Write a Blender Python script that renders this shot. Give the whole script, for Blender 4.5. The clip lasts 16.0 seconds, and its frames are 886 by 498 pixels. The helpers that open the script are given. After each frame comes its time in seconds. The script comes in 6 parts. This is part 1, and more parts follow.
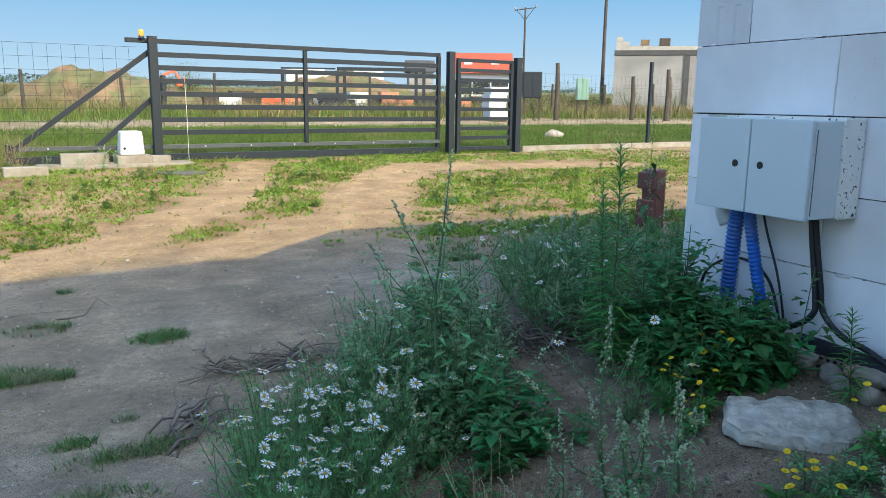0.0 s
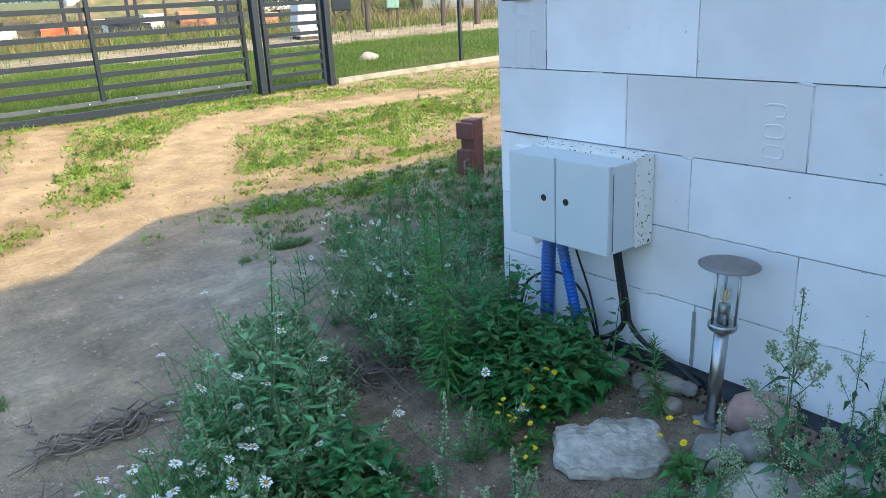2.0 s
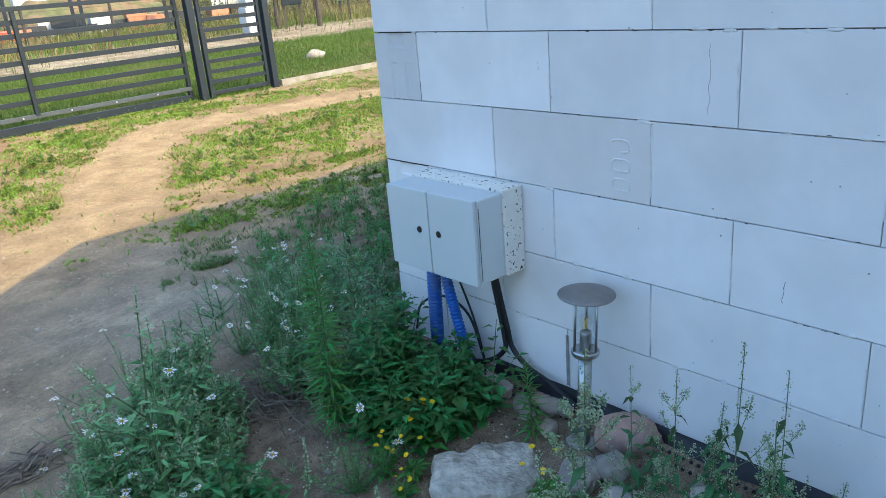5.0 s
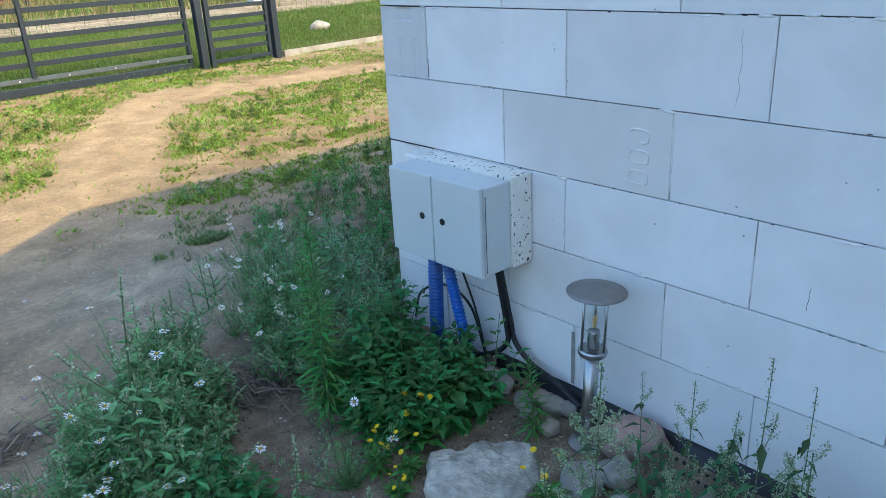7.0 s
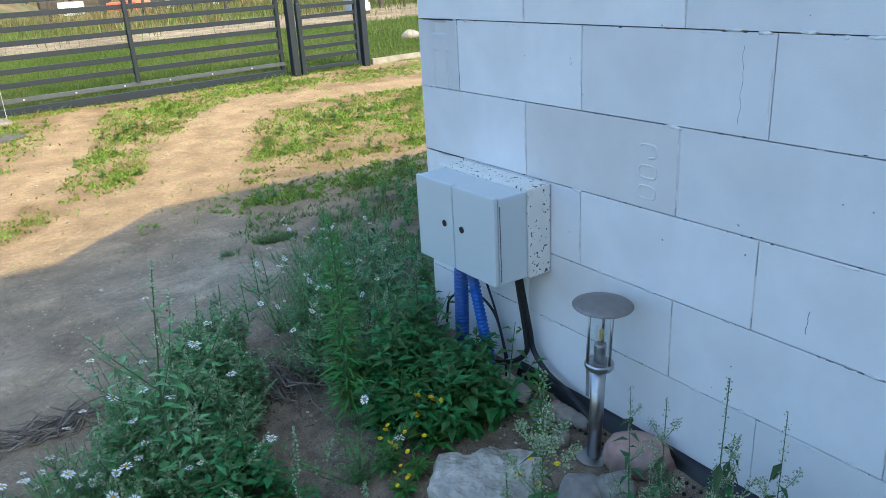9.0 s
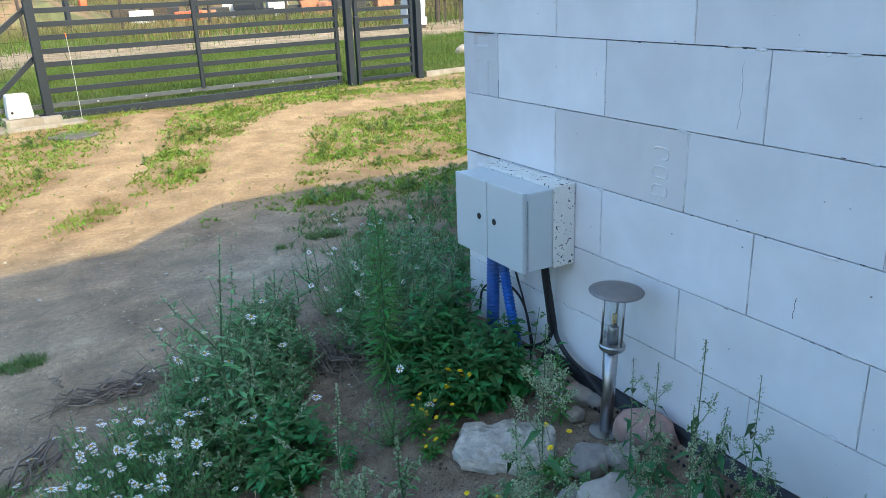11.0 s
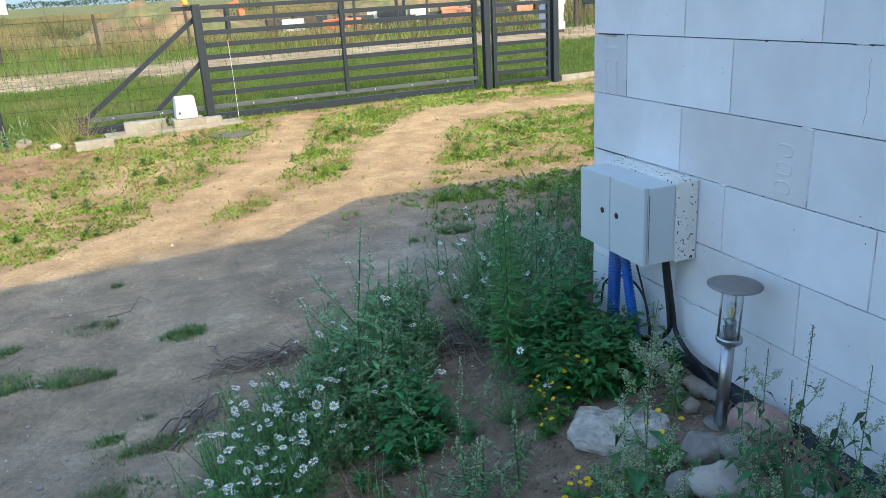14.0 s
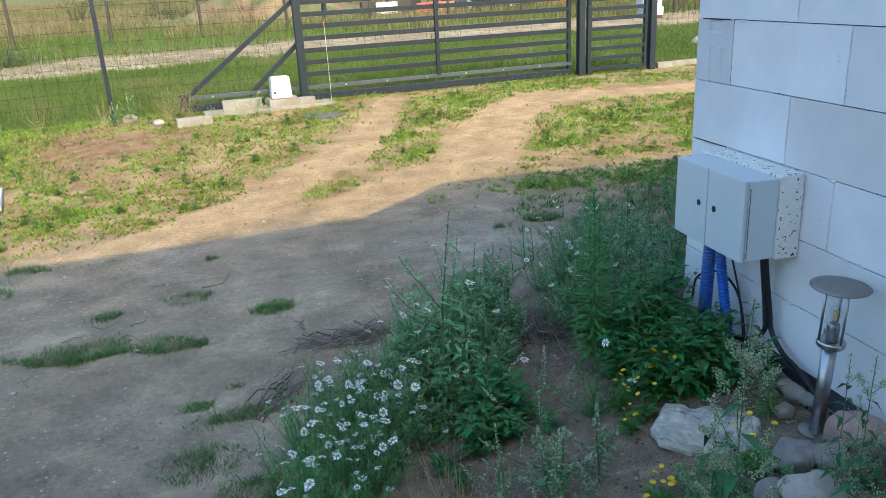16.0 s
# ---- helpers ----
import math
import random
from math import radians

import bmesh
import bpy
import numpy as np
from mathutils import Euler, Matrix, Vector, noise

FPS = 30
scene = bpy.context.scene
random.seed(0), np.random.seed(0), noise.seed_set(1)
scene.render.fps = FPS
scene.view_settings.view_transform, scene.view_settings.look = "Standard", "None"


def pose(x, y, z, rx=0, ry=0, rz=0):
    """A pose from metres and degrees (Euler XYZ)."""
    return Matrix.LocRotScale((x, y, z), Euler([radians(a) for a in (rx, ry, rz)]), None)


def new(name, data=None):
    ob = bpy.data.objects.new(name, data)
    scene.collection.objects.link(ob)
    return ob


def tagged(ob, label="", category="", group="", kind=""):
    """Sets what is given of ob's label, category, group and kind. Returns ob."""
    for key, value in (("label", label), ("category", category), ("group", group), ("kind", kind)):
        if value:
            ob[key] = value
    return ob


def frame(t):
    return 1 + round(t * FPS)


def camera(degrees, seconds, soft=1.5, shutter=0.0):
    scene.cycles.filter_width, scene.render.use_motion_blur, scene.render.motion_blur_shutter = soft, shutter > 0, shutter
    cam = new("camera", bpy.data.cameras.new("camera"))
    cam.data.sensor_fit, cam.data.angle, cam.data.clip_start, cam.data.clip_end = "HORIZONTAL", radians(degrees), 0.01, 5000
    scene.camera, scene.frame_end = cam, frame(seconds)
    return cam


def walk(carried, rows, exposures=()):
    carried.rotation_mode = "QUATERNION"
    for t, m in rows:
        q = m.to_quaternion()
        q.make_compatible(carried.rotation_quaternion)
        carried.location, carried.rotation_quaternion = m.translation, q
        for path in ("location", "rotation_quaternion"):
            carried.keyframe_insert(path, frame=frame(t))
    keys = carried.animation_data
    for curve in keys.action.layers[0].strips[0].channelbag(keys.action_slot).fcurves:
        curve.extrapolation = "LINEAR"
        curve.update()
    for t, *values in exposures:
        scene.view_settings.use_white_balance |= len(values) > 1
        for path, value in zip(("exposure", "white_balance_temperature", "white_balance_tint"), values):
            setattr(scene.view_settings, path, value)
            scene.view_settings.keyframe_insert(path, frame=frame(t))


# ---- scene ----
cam = camera(60.4, 16.0, soft=0.45)
METRES, EYE, TILT, LEAN, TURN = 2.481, 1.03, 0.0, 0.0, -26.2
ROWS = [
    (0.0, 0.0, 0.0, 0.0, 0.14, -10.99, -0.7),
    (0.5, -0.0072, 0.0276, 0.0018, -2.14, -12.79, 0.08),
    (1.0, -0.0102, 0.0684, 0.0283, -5.47, -15.15, 1.06),
    (1.5, 0.0091, 0.064, 0.1185, -9.5, -17.1, 1.97),
    (2.0, 0.0185, 0.0379, 0.1958, -13.61, -18.54, 2.88),
    (2.5, 0.0271, 0.0149, 0.2338, -16.78, -19.3, 3.66),
    (3.0, 0.0398, 0.0123, 0.241, -18.43, -19.54, 4.2),
    (3.5, 0.0795, 0.0124, 0.2412, -18.62, -19.65, 4.32),
    (4.0, 0.1212, 0.0182, 0.2424, -17.85, -19.7, 4.34),
    (4.5, 0.139, 0.0103, 0.2492, -16.96, -19.67, 4.48),
    (5.0, 0.1472, 0.0042, 0.2548, -16.46, -19.77, 4.66),
    (7.5, 0.174, 0.0701, 0.2515, -15.05, -21.65, 2.12),
    (8.0, 0.2175, 0.0422, 0.2526, -12.76, -21.36, 2.26),
    (8.5, 0.2395, 0.0182, 0.2571, -10.47, -20.91, 2.72),
    (9.0, 0.2451, 0.0126, 0.2545, -8.53, -20.47, 3.16),
    (9.5, 0.2291, -0.0074, 0.2574, -6.98, -20.06, 3.37),
    (12.0, 0.2709, -0.1512, 0.2559, -3.11, -19.0, 1.7),
    (12.5, 0.2735, -0.1582, 0.2538, -2.22, -18.98, 2.06),
    (13.0, 0.2763, -0.1707, 0.2555, -0.79, -18.88, 2.49),
    (13.5, 0.2782, -0.179, 0.2556, 1.86, -18.6, 2.83),
    (14.0, 0.2572, -0.1792, 0.2565, 5.59, -18.36, 3.27),
    (14.5, 0.2113, -0.1937, 0.256, 9.85, -18.0, 3.65),
    (15.0, 0.1835, -0.2036, 0.2554, 13.42, -17.85, 3.81),
    (15.5, 0.2205, -0.1911, 0.2585, 13.63, -18.23, 3.36),
    (16.0, 0.2492, -0.1734, 0.2537, 12.26, -19.09, 2.93),
]
walk(cam, [(t, pose(0, 0, EYE, TILT, LEAN, TURN) @ pose(METRES * x, METRES * y, METRES * z, 90 + pitch, roll, yaw)) for t, x, y, z, yaw, pitch, roll in ROWS],
     exposures=[(0.0, 1.4, 5530, 2.5), (0.6, 1.45, 5530, 2.5), (1.5, 1.83, 5530, 2.5), (2.2, 1.77, 5530, 2.5), (3.2, 1.71, 5530, 2.5), (9.5, 1.62, 5530, 2.5), (14.0, 1.56, 5530, 2.5), (16.0, 1.52, 5530, 2.5)])

# ---- world and sun ----
SUN_AZ, SUN_EL = math.atan2(-0.15, 0.99), radians(38.0)   # heading of the light over ground, from +y towards -x
world = bpy.data.worlds.new("sky")
scene.world = world
world.use_nodes = True
wn = world.node_tree
sky = wn.nodes.new("ShaderNodeTexSky")
sky.sky_type = "NISHITA"
sky.sun_disc = False
sky.sun_elevation = SUN_EL
sky.sun_rotation = math.pi + SUN_AZ
sky.air_density, sky.dust_density, sky.ozone_density = 1.0, 3.0, 1.5
wn.nodes["Background"].inputs[1].default_value = 0.15
wn.links.new(sky.outputs[0], wn.nodes["Background"].inputs[0])
sun_data = bpy.data.lights.new("sun", "SUN")
sun_data.energy, sun_data.angle, sun_data.color = 2.1, radians(0.53), (1.0, 0.69, 0.27)
sun = new("sun", sun_data)
_dir = Vector((-0.15 * math.cos(SUN_EL), 0.99 * math.cos(SUN_EL), -math.sin(SUN_EL)))
sun.matrix_world = Matrix.Translation((4, -8, 12)) @ _dir.to_track_quat("-Z", "Y").to_matrix().to_4x4()

# ---- materials ----
MATS = {}


def material(name, base, rough=0.7, metal=0.0, var=0.0, scale=8.0, bump=0.0, bump_scale=60.0, alt=None, rand=0.0, alt_scale=3.0, alt_pos=(0.45, 0.62), spec=0.5, transl=0.0, island=False):
    """A two-scale procedural surface: base with fine value variation, an optional second colour in blotches, and fine relief."""
    if name in MATS:
        return MATS[name]
    m = bpy.data.materials.new(name)
    m.use_nodes = True
    nt = m.node_tree
    b = nt.nodes["Principled BSDF"]
    b.inputs["Roughness"].default_value, b.inputs["Metallic"].default_value = rough, metal
    b.inputs["Specular IOR Level"].default_value = spec
    co = nt.nodes.new("ShaderNodeTexCoord").outputs["Object"]
    col = nt.nodes.new("ShaderNodeRGB")
    col.outputs[0].default_value = (*base, 1)
    out = col.outputs[0]

    def noise_fac(sc, detail=6.0):
        n = nt.nodes.new("ShaderNodeTexNoise")
        n.inputs["Scale"].default_value, n.inputs["Detail"].default_value = sc, detail
        nt.links.new(co, n.inputs["Vector"])
        return n.outputs["Fac"]
    if alt:
        r = nt.nodes.new("ShaderNodeValToRGB")
        r.color_ramp.elements[0].position, r.color_ramp.elements[1].position = alt_pos
        nt.links.new(noise_fac(alt_scale), r.inputs[0])
        mx = nt.nodes.new("ShaderNodeMixRGB")
        nt.links.new(r.outputs[0], mx.inputs[0])
        nt.links.new(out, mx.inputs[1])
        mx.inputs[2].default_value = (*alt, 1)
        out = mx.outputs[0]
    if var or rand:
        hsv = nt.nodes.new("ShaderNodeHueSaturation")
        nt.links.new(out, hsv.inputs["Color"])
        mr = nt.nodes.new("ShaderNodeMapRange")
        mr.inputs["To Min"].default_value, mr.inputs["To Max"].default_value = 1 - var, 1 + var
        mr.inputs["From Min"].default_value, mr.inputs["From Max"].default_value = 0.25, 0.75
        nt.links.new(noise_fac(scale), mr.inputs["Value"])
        v = mr.outputs[0]
        if rand:
            src = nt.nodes.new("ShaderNodeNewGeometry").outputs["Random Per Island"] if island else nt.nodes.new("ShaderNodeObjectInfo").outputs["Random"]
            m2 = nt.nodes.new("ShaderNodeMapRange")
            m2.inputs["To Min"].default_value, m2.inputs["To Max"].default_value = 1 - rand, 1 + rand
            nt.links.new(src, m2.inputs["Value"])
            mul = nt.nodes.new("ShaderNodeMath")
            mul.operation = "MULTIPLY"
            nt.links.new(v, mul.inputs[0])
            nt.links.new(m2.outputs[0], mul.inputs[1])
            v = mul.outputs[0]
            m3 = nt.nodes.new("ShaderNodeMapRange")
            m3.inputs["To Min"].default_value, m3.inputs["To Max"].default_value = 0.5 - 0.08 * rand, 0.5 + 0.08 * rand
            nt.links.new(src, m3.inputs["Value"])
            nt.links.new(m3.outputs[0], hsv.inputs["Hue"])
        nt.links.new(v, hsv.inputs["Value"])
        out = hsv.outputs[0]
    nt.links.new(out, b.inputs["Base Color"])
    if bump:
        bp = nt.nodes.new("ShaderNodeBump")
        bp.inputs["Strength"].default_value, bp.inputs["Distance"].default_value = bump, 0.01
        nt.links.new(noise_fac(bump_scale, 8.0), bp.inputs["Height"])
        nt.links.new(bp.outputs[0], b.inputs["Normal"])
    if transl:
        tr = nt.nodes.new("ShaderNodeBsdfTranslucent")
        mixs = nt.nodes.new("ShaderNodeMixShader")
        mixs.inputs[0].default_value = transl
        nt.links.new(out, tr.inputs["Color"])
        nt.links.new(b.outputs[0], mixs.inputs[1])
        nt.links.new(tr.outputs[0], mixs.inputs[2])
        nt.links.new(mixs.outputs[0], nt.nodes["Material Output"].inputs["Surface"])
    MATS[name] = m
    return m


BLOCK = material("aerated_concrete", (0.80, 0.795, 0.79), 0.9, var=0.045, scale=7, bump=0.14, bump_scale=260, alt=(0.74, 0.73, 0.72), alt_scale=2.2, rand=0.05)
BLOCK_MID = material("aerated_concrete_dusty", (0.72, 0.695, 0.67), 0.9, var=0.05, scale=5, bump=0.14, bump_scale=260, alt=(0.67, 0.645, 0.62), alt_scale=3)
BLOCK_GREY = material("aerated_concrete_end", (0.66, 0.65, 0.64), 0.9, var=0.06, scale=6, bump=0.4, bump_scale=180)
GLUE = material("thin_bed_mortar", (0.76, 0.75, 0.73), 0.9, var=0.15, scale=30, bump=0.5)
JOINT = material("joint_mortar", (0.07, 0.07, 0.07), 0.95, var=0.2, scale=20)
STEEL_DARK = material("anthracite_paint", (0.013, 0.018, 0.025), 0.55, spec=0.35, var=0.12, scale=25, bump=0.05, bump_scale=300)
ZINC = material("galvanised_steel", (0.42, 0.43, 0.43), 0.45, metal=0.8, var=0.15, scale=20)
BOXPAINT = material("light_grey_powder_coat", (0.57, 0.62, 0.625), 0.4, var=0.03, scale=3, bump=0.08, bump_scale=400)
STAINLESS = material("brushed_stainless", (0.45, 0.445, 0.44), 0.34, metal=1.0, var=0.08, scale=90, bump=0.03, bump_scale=300)
RUBBER = material("black_rubber", (0.012, 0.012, 0.014), 0.45, var=0.2, scale=30)
BLUE = material("blue_conduit", (0.02, 0.11, 0.48), 0.42, var=0.12, scale=12, alt=(0.06, 0.12, 0.33), alt_scale=6)
CONCRETE = material("concrete", (0.27, 0.25, 0.215), 0.9, var=0.18, scale=12, bump=0.5, bump_scale=70, alt=(0.22, 0.19, 0.15), alt_scale=4)
WHITEPLASTIC = material("white_plastic", (0.56, 0.56, 0.55), 0.45, var=0.06, scale=6)
BROWN = material("red_brown_stain", (0.12, 0.045, 0.035), 0.6, var=0.25, scale=14, bump=0.25, bump_scale=40)
DARKMORTAR = material("grey_mortar", (0.30, 0.29, 0.27), 0.95, var=0.2, scale=40, bump=0.6, bump_scale=120)
PLASTER = material("house_render", (0.78, 0.77, 0.75), 0.9, var=0.05, scale=4, bump=0.2)


def obj(name, bm, mat, parent=None, label="", smooth=False):
    me = bpy.data.meshes.new(name)
    if smooth:
        for f in bm.faces:
            f.smooth = True
    bm.to_mesh(me)
    bm.free()
    for mt in (mat if isinstance(mat, (list, tuple)) else [mat]):
        me.materials.append(mt)
    ob = new(name, me)
    if parent:
        ob.parent = parent
    if label:
        ob["label"] = label
    return ob


def part(name, bm, mat, parent, label="", smooth=False):
    return obj(name, bm, mat, parent, label, smooth)


def empty(name, at=(0, 0, 0), rz=0.0):
    ob = new(name)
    ob.matrix_world = pose(*at, 0, 0, rz)
    ob.empty_display_size = 0.1
    return ob


def box(bm, lo, hi, bevel=0.0, m=None):
    r = bmesh.ops.create_cube(bm, size=1)
    vs = r["verts"]
    lo, hi = Vector(lo), Vector(hi)
    for v in vs:
        v.co = Vector(((v.co.x + 0.5) * (hi.x - lo.x) + lo.x, (v.co.y + 0.5) * (hi.y - lo.y) + lo.y, (v.co.z + 0.5) * (hi.z - lo.z) + lo.z))
        if m:
            v.co = m @ v.co
    if bevel:
        es = list({e for v in vs for e in v.link_edges})
        bmesh.ops.bevel(bm, geom=es, offset=bevel, segments=2, affect="EDGES", profile=0.6)
    return bm


def bar(bm, a, b, w, h=None, up=(0, 0, 1), bevel=0.0):
    """A square bar from a to b, w wide and h high."""
    a, b = Vector(a), Vector(b)
    d = b - a
    z = d.normalized()
    x = z.cross(Vector(up))
    x = x.normalized() if x.length > 1e-4 else Vector((1, 0, 0))
    y = x.cross(z)
    h = h or w
    m = Matrix.Translation(a) @ Matrix((x, y, z)).transposed().to_4x4()
    return box(bm, (-w / 2, -h / 2, 0), (w / 2, h / 2, d.length), bevel, m)


def tube(bm, pts, radius, seg=10, cap=True):
    """A round tube through the points; radius is a number or one for each point."""
    pts = [Vector(p) for p in pts]
    rings, prev = [], None
    for i, p in enumerate(pts):
        d = (pts[min(i + 1, len(pts) - 1)] - pts[max(i - 1, 0)]).normalized()
        x = d.orthogonal().normalized() if prev is None else (prev - d * prev.dot(d)).normalized()
        prev = x
        y = d.cross(x)
        r = radius[i] if isinstance(radius, (list, tuple)) else radius
        rings.append([bm.verts.new(p + (x * math.cos(k * 2 * math.pi / seg) + y * math.sin(k * 2 * math.pi / seg)) * r) for k in range(seg)])
    for a, b in zip(rings, rings[1:]):
        for k in range(seg):
            bm.faces.new((a[k], a[(k + 1) % seg], b[(k + 1) % seg], b[k]))
    if cap:
        bm.faces.new(rings[0][::-1])
        bm.faces.new(rings[-1])
    return bm


def lathe(bm, prof, seg=24, at=(0, 0, 0)):
    """A solid of revolution about z from (radius, height) pairs."""
    rings = []
    for r, z in prof:
        rings.append([bm.verts.new((at[0] + r * math.cos(k * 2 * math.pi / seg), at[1] + r * math.sin(k * 2 * math.pi / seg), at[2] + z)) for k in range(seg)])
    for a, b in zip(rings, rings[1:]):
        for k in range(seg):
            bm.faces.new((a[k], a[(k + 1) % seg], b[(k + 1) % seg], b[k]))
    bm.faces.new(rings[0][::-1])
    bm.faces.new(rings[-1])
    return bm


def bez(pts, n=8):
    """Points on a smooth curve through the given ones."""
    P = [Vector(p) for p in pts]
    P = [P[0] * 2 - P[1]] + P + [P[-1] * 2 - P[-2]]
    out = []
    for i in range(1, len(P) - 2):
        for k in range(n):
            t = k / n
            a, b, c, d = P[i - 1:i + 3]
            out.append(0.5 * (2 * b + (c - a) * t + (2 * a - 5 * b + 4 * c - d) * t * t + (3 * b - a - 3 * c + d) * t ** 3))
    out.append(P[-2])
    return out


# ---- ground ----
def sstep(a, b, x):
    t = np.clip((x - a) / (b - a), 0, 1)
    return t * t * (3 - 2 * t)


def value_noise(x, y, scale, seed):
    """Smooth noise in 0 to 1 on arrays."""
    x, y = np.asarray(x, float) * scale, np.asarray(y, float) * scale
    xi, yi = np.floor(x), np.floor(y)
    fx, fy = x - xi, y - yi
    fx, fy = fx * fx * (3 - 2 * fx), fy * fy * (3 - 2 * fy)

    def h(a, b):
        v = np.sin(a * 127.1 + b * 311.7 + seed * 74.7) * 43758.5453
        return v - np.floor(v)
    return (h(xi, yi) * (1 - fx) + h(xi + 1, yi) * fx) * (1 - fy) + (h(xi, yi + 1) * (1 - fx) + h(xi + 1, yi + 1) * fx) * fy


def fbm(x, y, scale, seed, octaves=4):
    s, a, tot = 0, 1.0, 0
    for o in range(octaves):
        s = s + a * value_noise(x, y, scale * 2 ** o, seed + o * 3.1)
        tot += a
        a *= 0.5
    return s / tot


def terrain(x, y):
    x, y = np.asarray(x, float), np.asarray(y, float)
    z = 0.215 * sstep(0.75, 2.0, x) * sstep(4.4, 2.2, y)
    z = z + 0.04 * sstep(2.03, 2.11, x) * sstep(2.3, 2.1, y)
    z = z + 0.24 * sstep(5.0, 10.5, y) + 0.02 * np.clip(y - 10.5, 0, 90) + 0.009 * np.clip(y - 60, 0, 500) + 0.006 * np.clip(y - 100, 0, 1500)
    near = np.exp(-((x - 1) ** 2 + (y - 5) ** 2) / 120.0)
    z = z + near * (0.035 * (fbm(x, y, 1.1, 5, 3) - 0.5) + 0.014 * (fbm(x, y, 3.0, 9, 2) - 0.5))
    return z


def tz(x, y):
    return float(terrain(x, y))


# patches of grass: centre and half sizes; on the shaded drive, and in the sunny yard
DRIVE_TUFTS = [(-0.7, 3.13, 0.32, 0.13), (-0.13, 3.1, 0.28, 0.1), (-0.16, 3.75, 0.15, 0.08), (-0.06, 4.42, 0.2, 0.07), (-1.1, 4.66, 0.34, 0.09), (-1.47, 4.2, 0.27, 0.15),
               (-0.6, 3.6, 0.11, 0.07), (0.1, 2.27, 0.15, 0.07), (0.0, 1.95, 0.13, 0.09), (0.12, 2.54, 0.1, 0.05), (0.3, 3.4, 0.11, 0.07), (-1.37, 3.52, 0.12, 0.07),
               (-0.95, 2.23, 0.16, 0.08), (-0.04, 2.41, 0.09, 0.05), (1.92, 4.33, 0.09, 0.07), (2.3, 4.4, 0.12, 0.08), (0.3, 1.6, 0.2, 0.22)]
GATE_GRASS = [(3.05, 9.25, 0.85, 0.6), (2.35, 8.3, 0.42, 0.6), (4.4, 9.75, 1.0, 0.4), (1.95, 6.75, 0.55, 0.5), (1.9, 7.5, 0.4, 0.4), (0.88, 5.86, 0.36, 0.3),
              (2.6, 5.3, 0.24, 0.13), (4.5, 7.35, 1.4, 0.8), (3.3, 6.75, 0.5, 0.36), (5.7, 7.7, 1.3, 0.8), (4.4, 6.15, 1.1, 0.22), (4.1, 5.35, 1.6, 0.42)]
YARD_GRASS = [(-1.15, 5.95, 1.1, 0.75), (-1.8, 5.2, 0.8, 0.42), (-0.45, 6.45, 0.55, 0.65), (-2.8, 5.6, 1.2, 1.1), (-0.6, 5.45, 0.42, 0.3), (0.3, 8.25, 0.8, 0.75),
              (0.25, 7.25, 0.42, 0.5), (1.15, 9.0, 0.55, 0.65), (-0.4, 9.3, 0.9, 0.45), (-0.65, 7.5, 0.5, 0.5), (-2.6, 9.6, 1.4, 0.4), (6.6, 9.75, 1.4, 0.32),
              (8.4, 8.2, 2.0, 1.4), (3.7, 4.2, 1.0, 0.9), (2.9, 3.0, 0.5, 1.2), (-1.9, 6.9, 0.6, 0.5)]
# worn wheel tracks to the gate, and the path to the wicket: places and half widths
RUTS = [[(2.2, 9.8, 0.2), (1.62, 8.0, 0.24), (1.15, 7.1, 0.28), (0.5, 6.2, 0.3), (0.22, 5.6, 0.32), (-0.3, 5.15, 0.3), (-1.0, 4.75, 0.2)],
        [(4.0, 9.0, 0.3), (3.3, 8.25, 0.42), (2.72, 7.2, 0.44), (2.3, 6.3, 0.42), (1.5, 5.75, 0.36), (0.9, 5.3, 0.3)],
        [(4.0, 8.85, 0.3), (5.4, 8.8, 0.32), (7.2, 8.65, 0.3)]]


def worn(x, y):
    """How far wheels and feet have bared the yard, 0 to 1."""
    w = np.zeros_like(x)
    for rut in RUTS:
        for (ax, ay, aw), (bx, by, bw) in zip(rut, rut[1:]):
            t = np.clip(((x - ax) * (bx - ax) + (y - ay) * (by - ay)) / ((bx - ax) ** 2 + (by - ay) ** 2), 0, 1)
            d = np.hypot(x - ax - t * (bx - ax), y - ay - t * (by - ay)) / (aw + t * (bw - aw))
            w = np.maximum(w, sstep(1.25, 0.75, d))
    return w


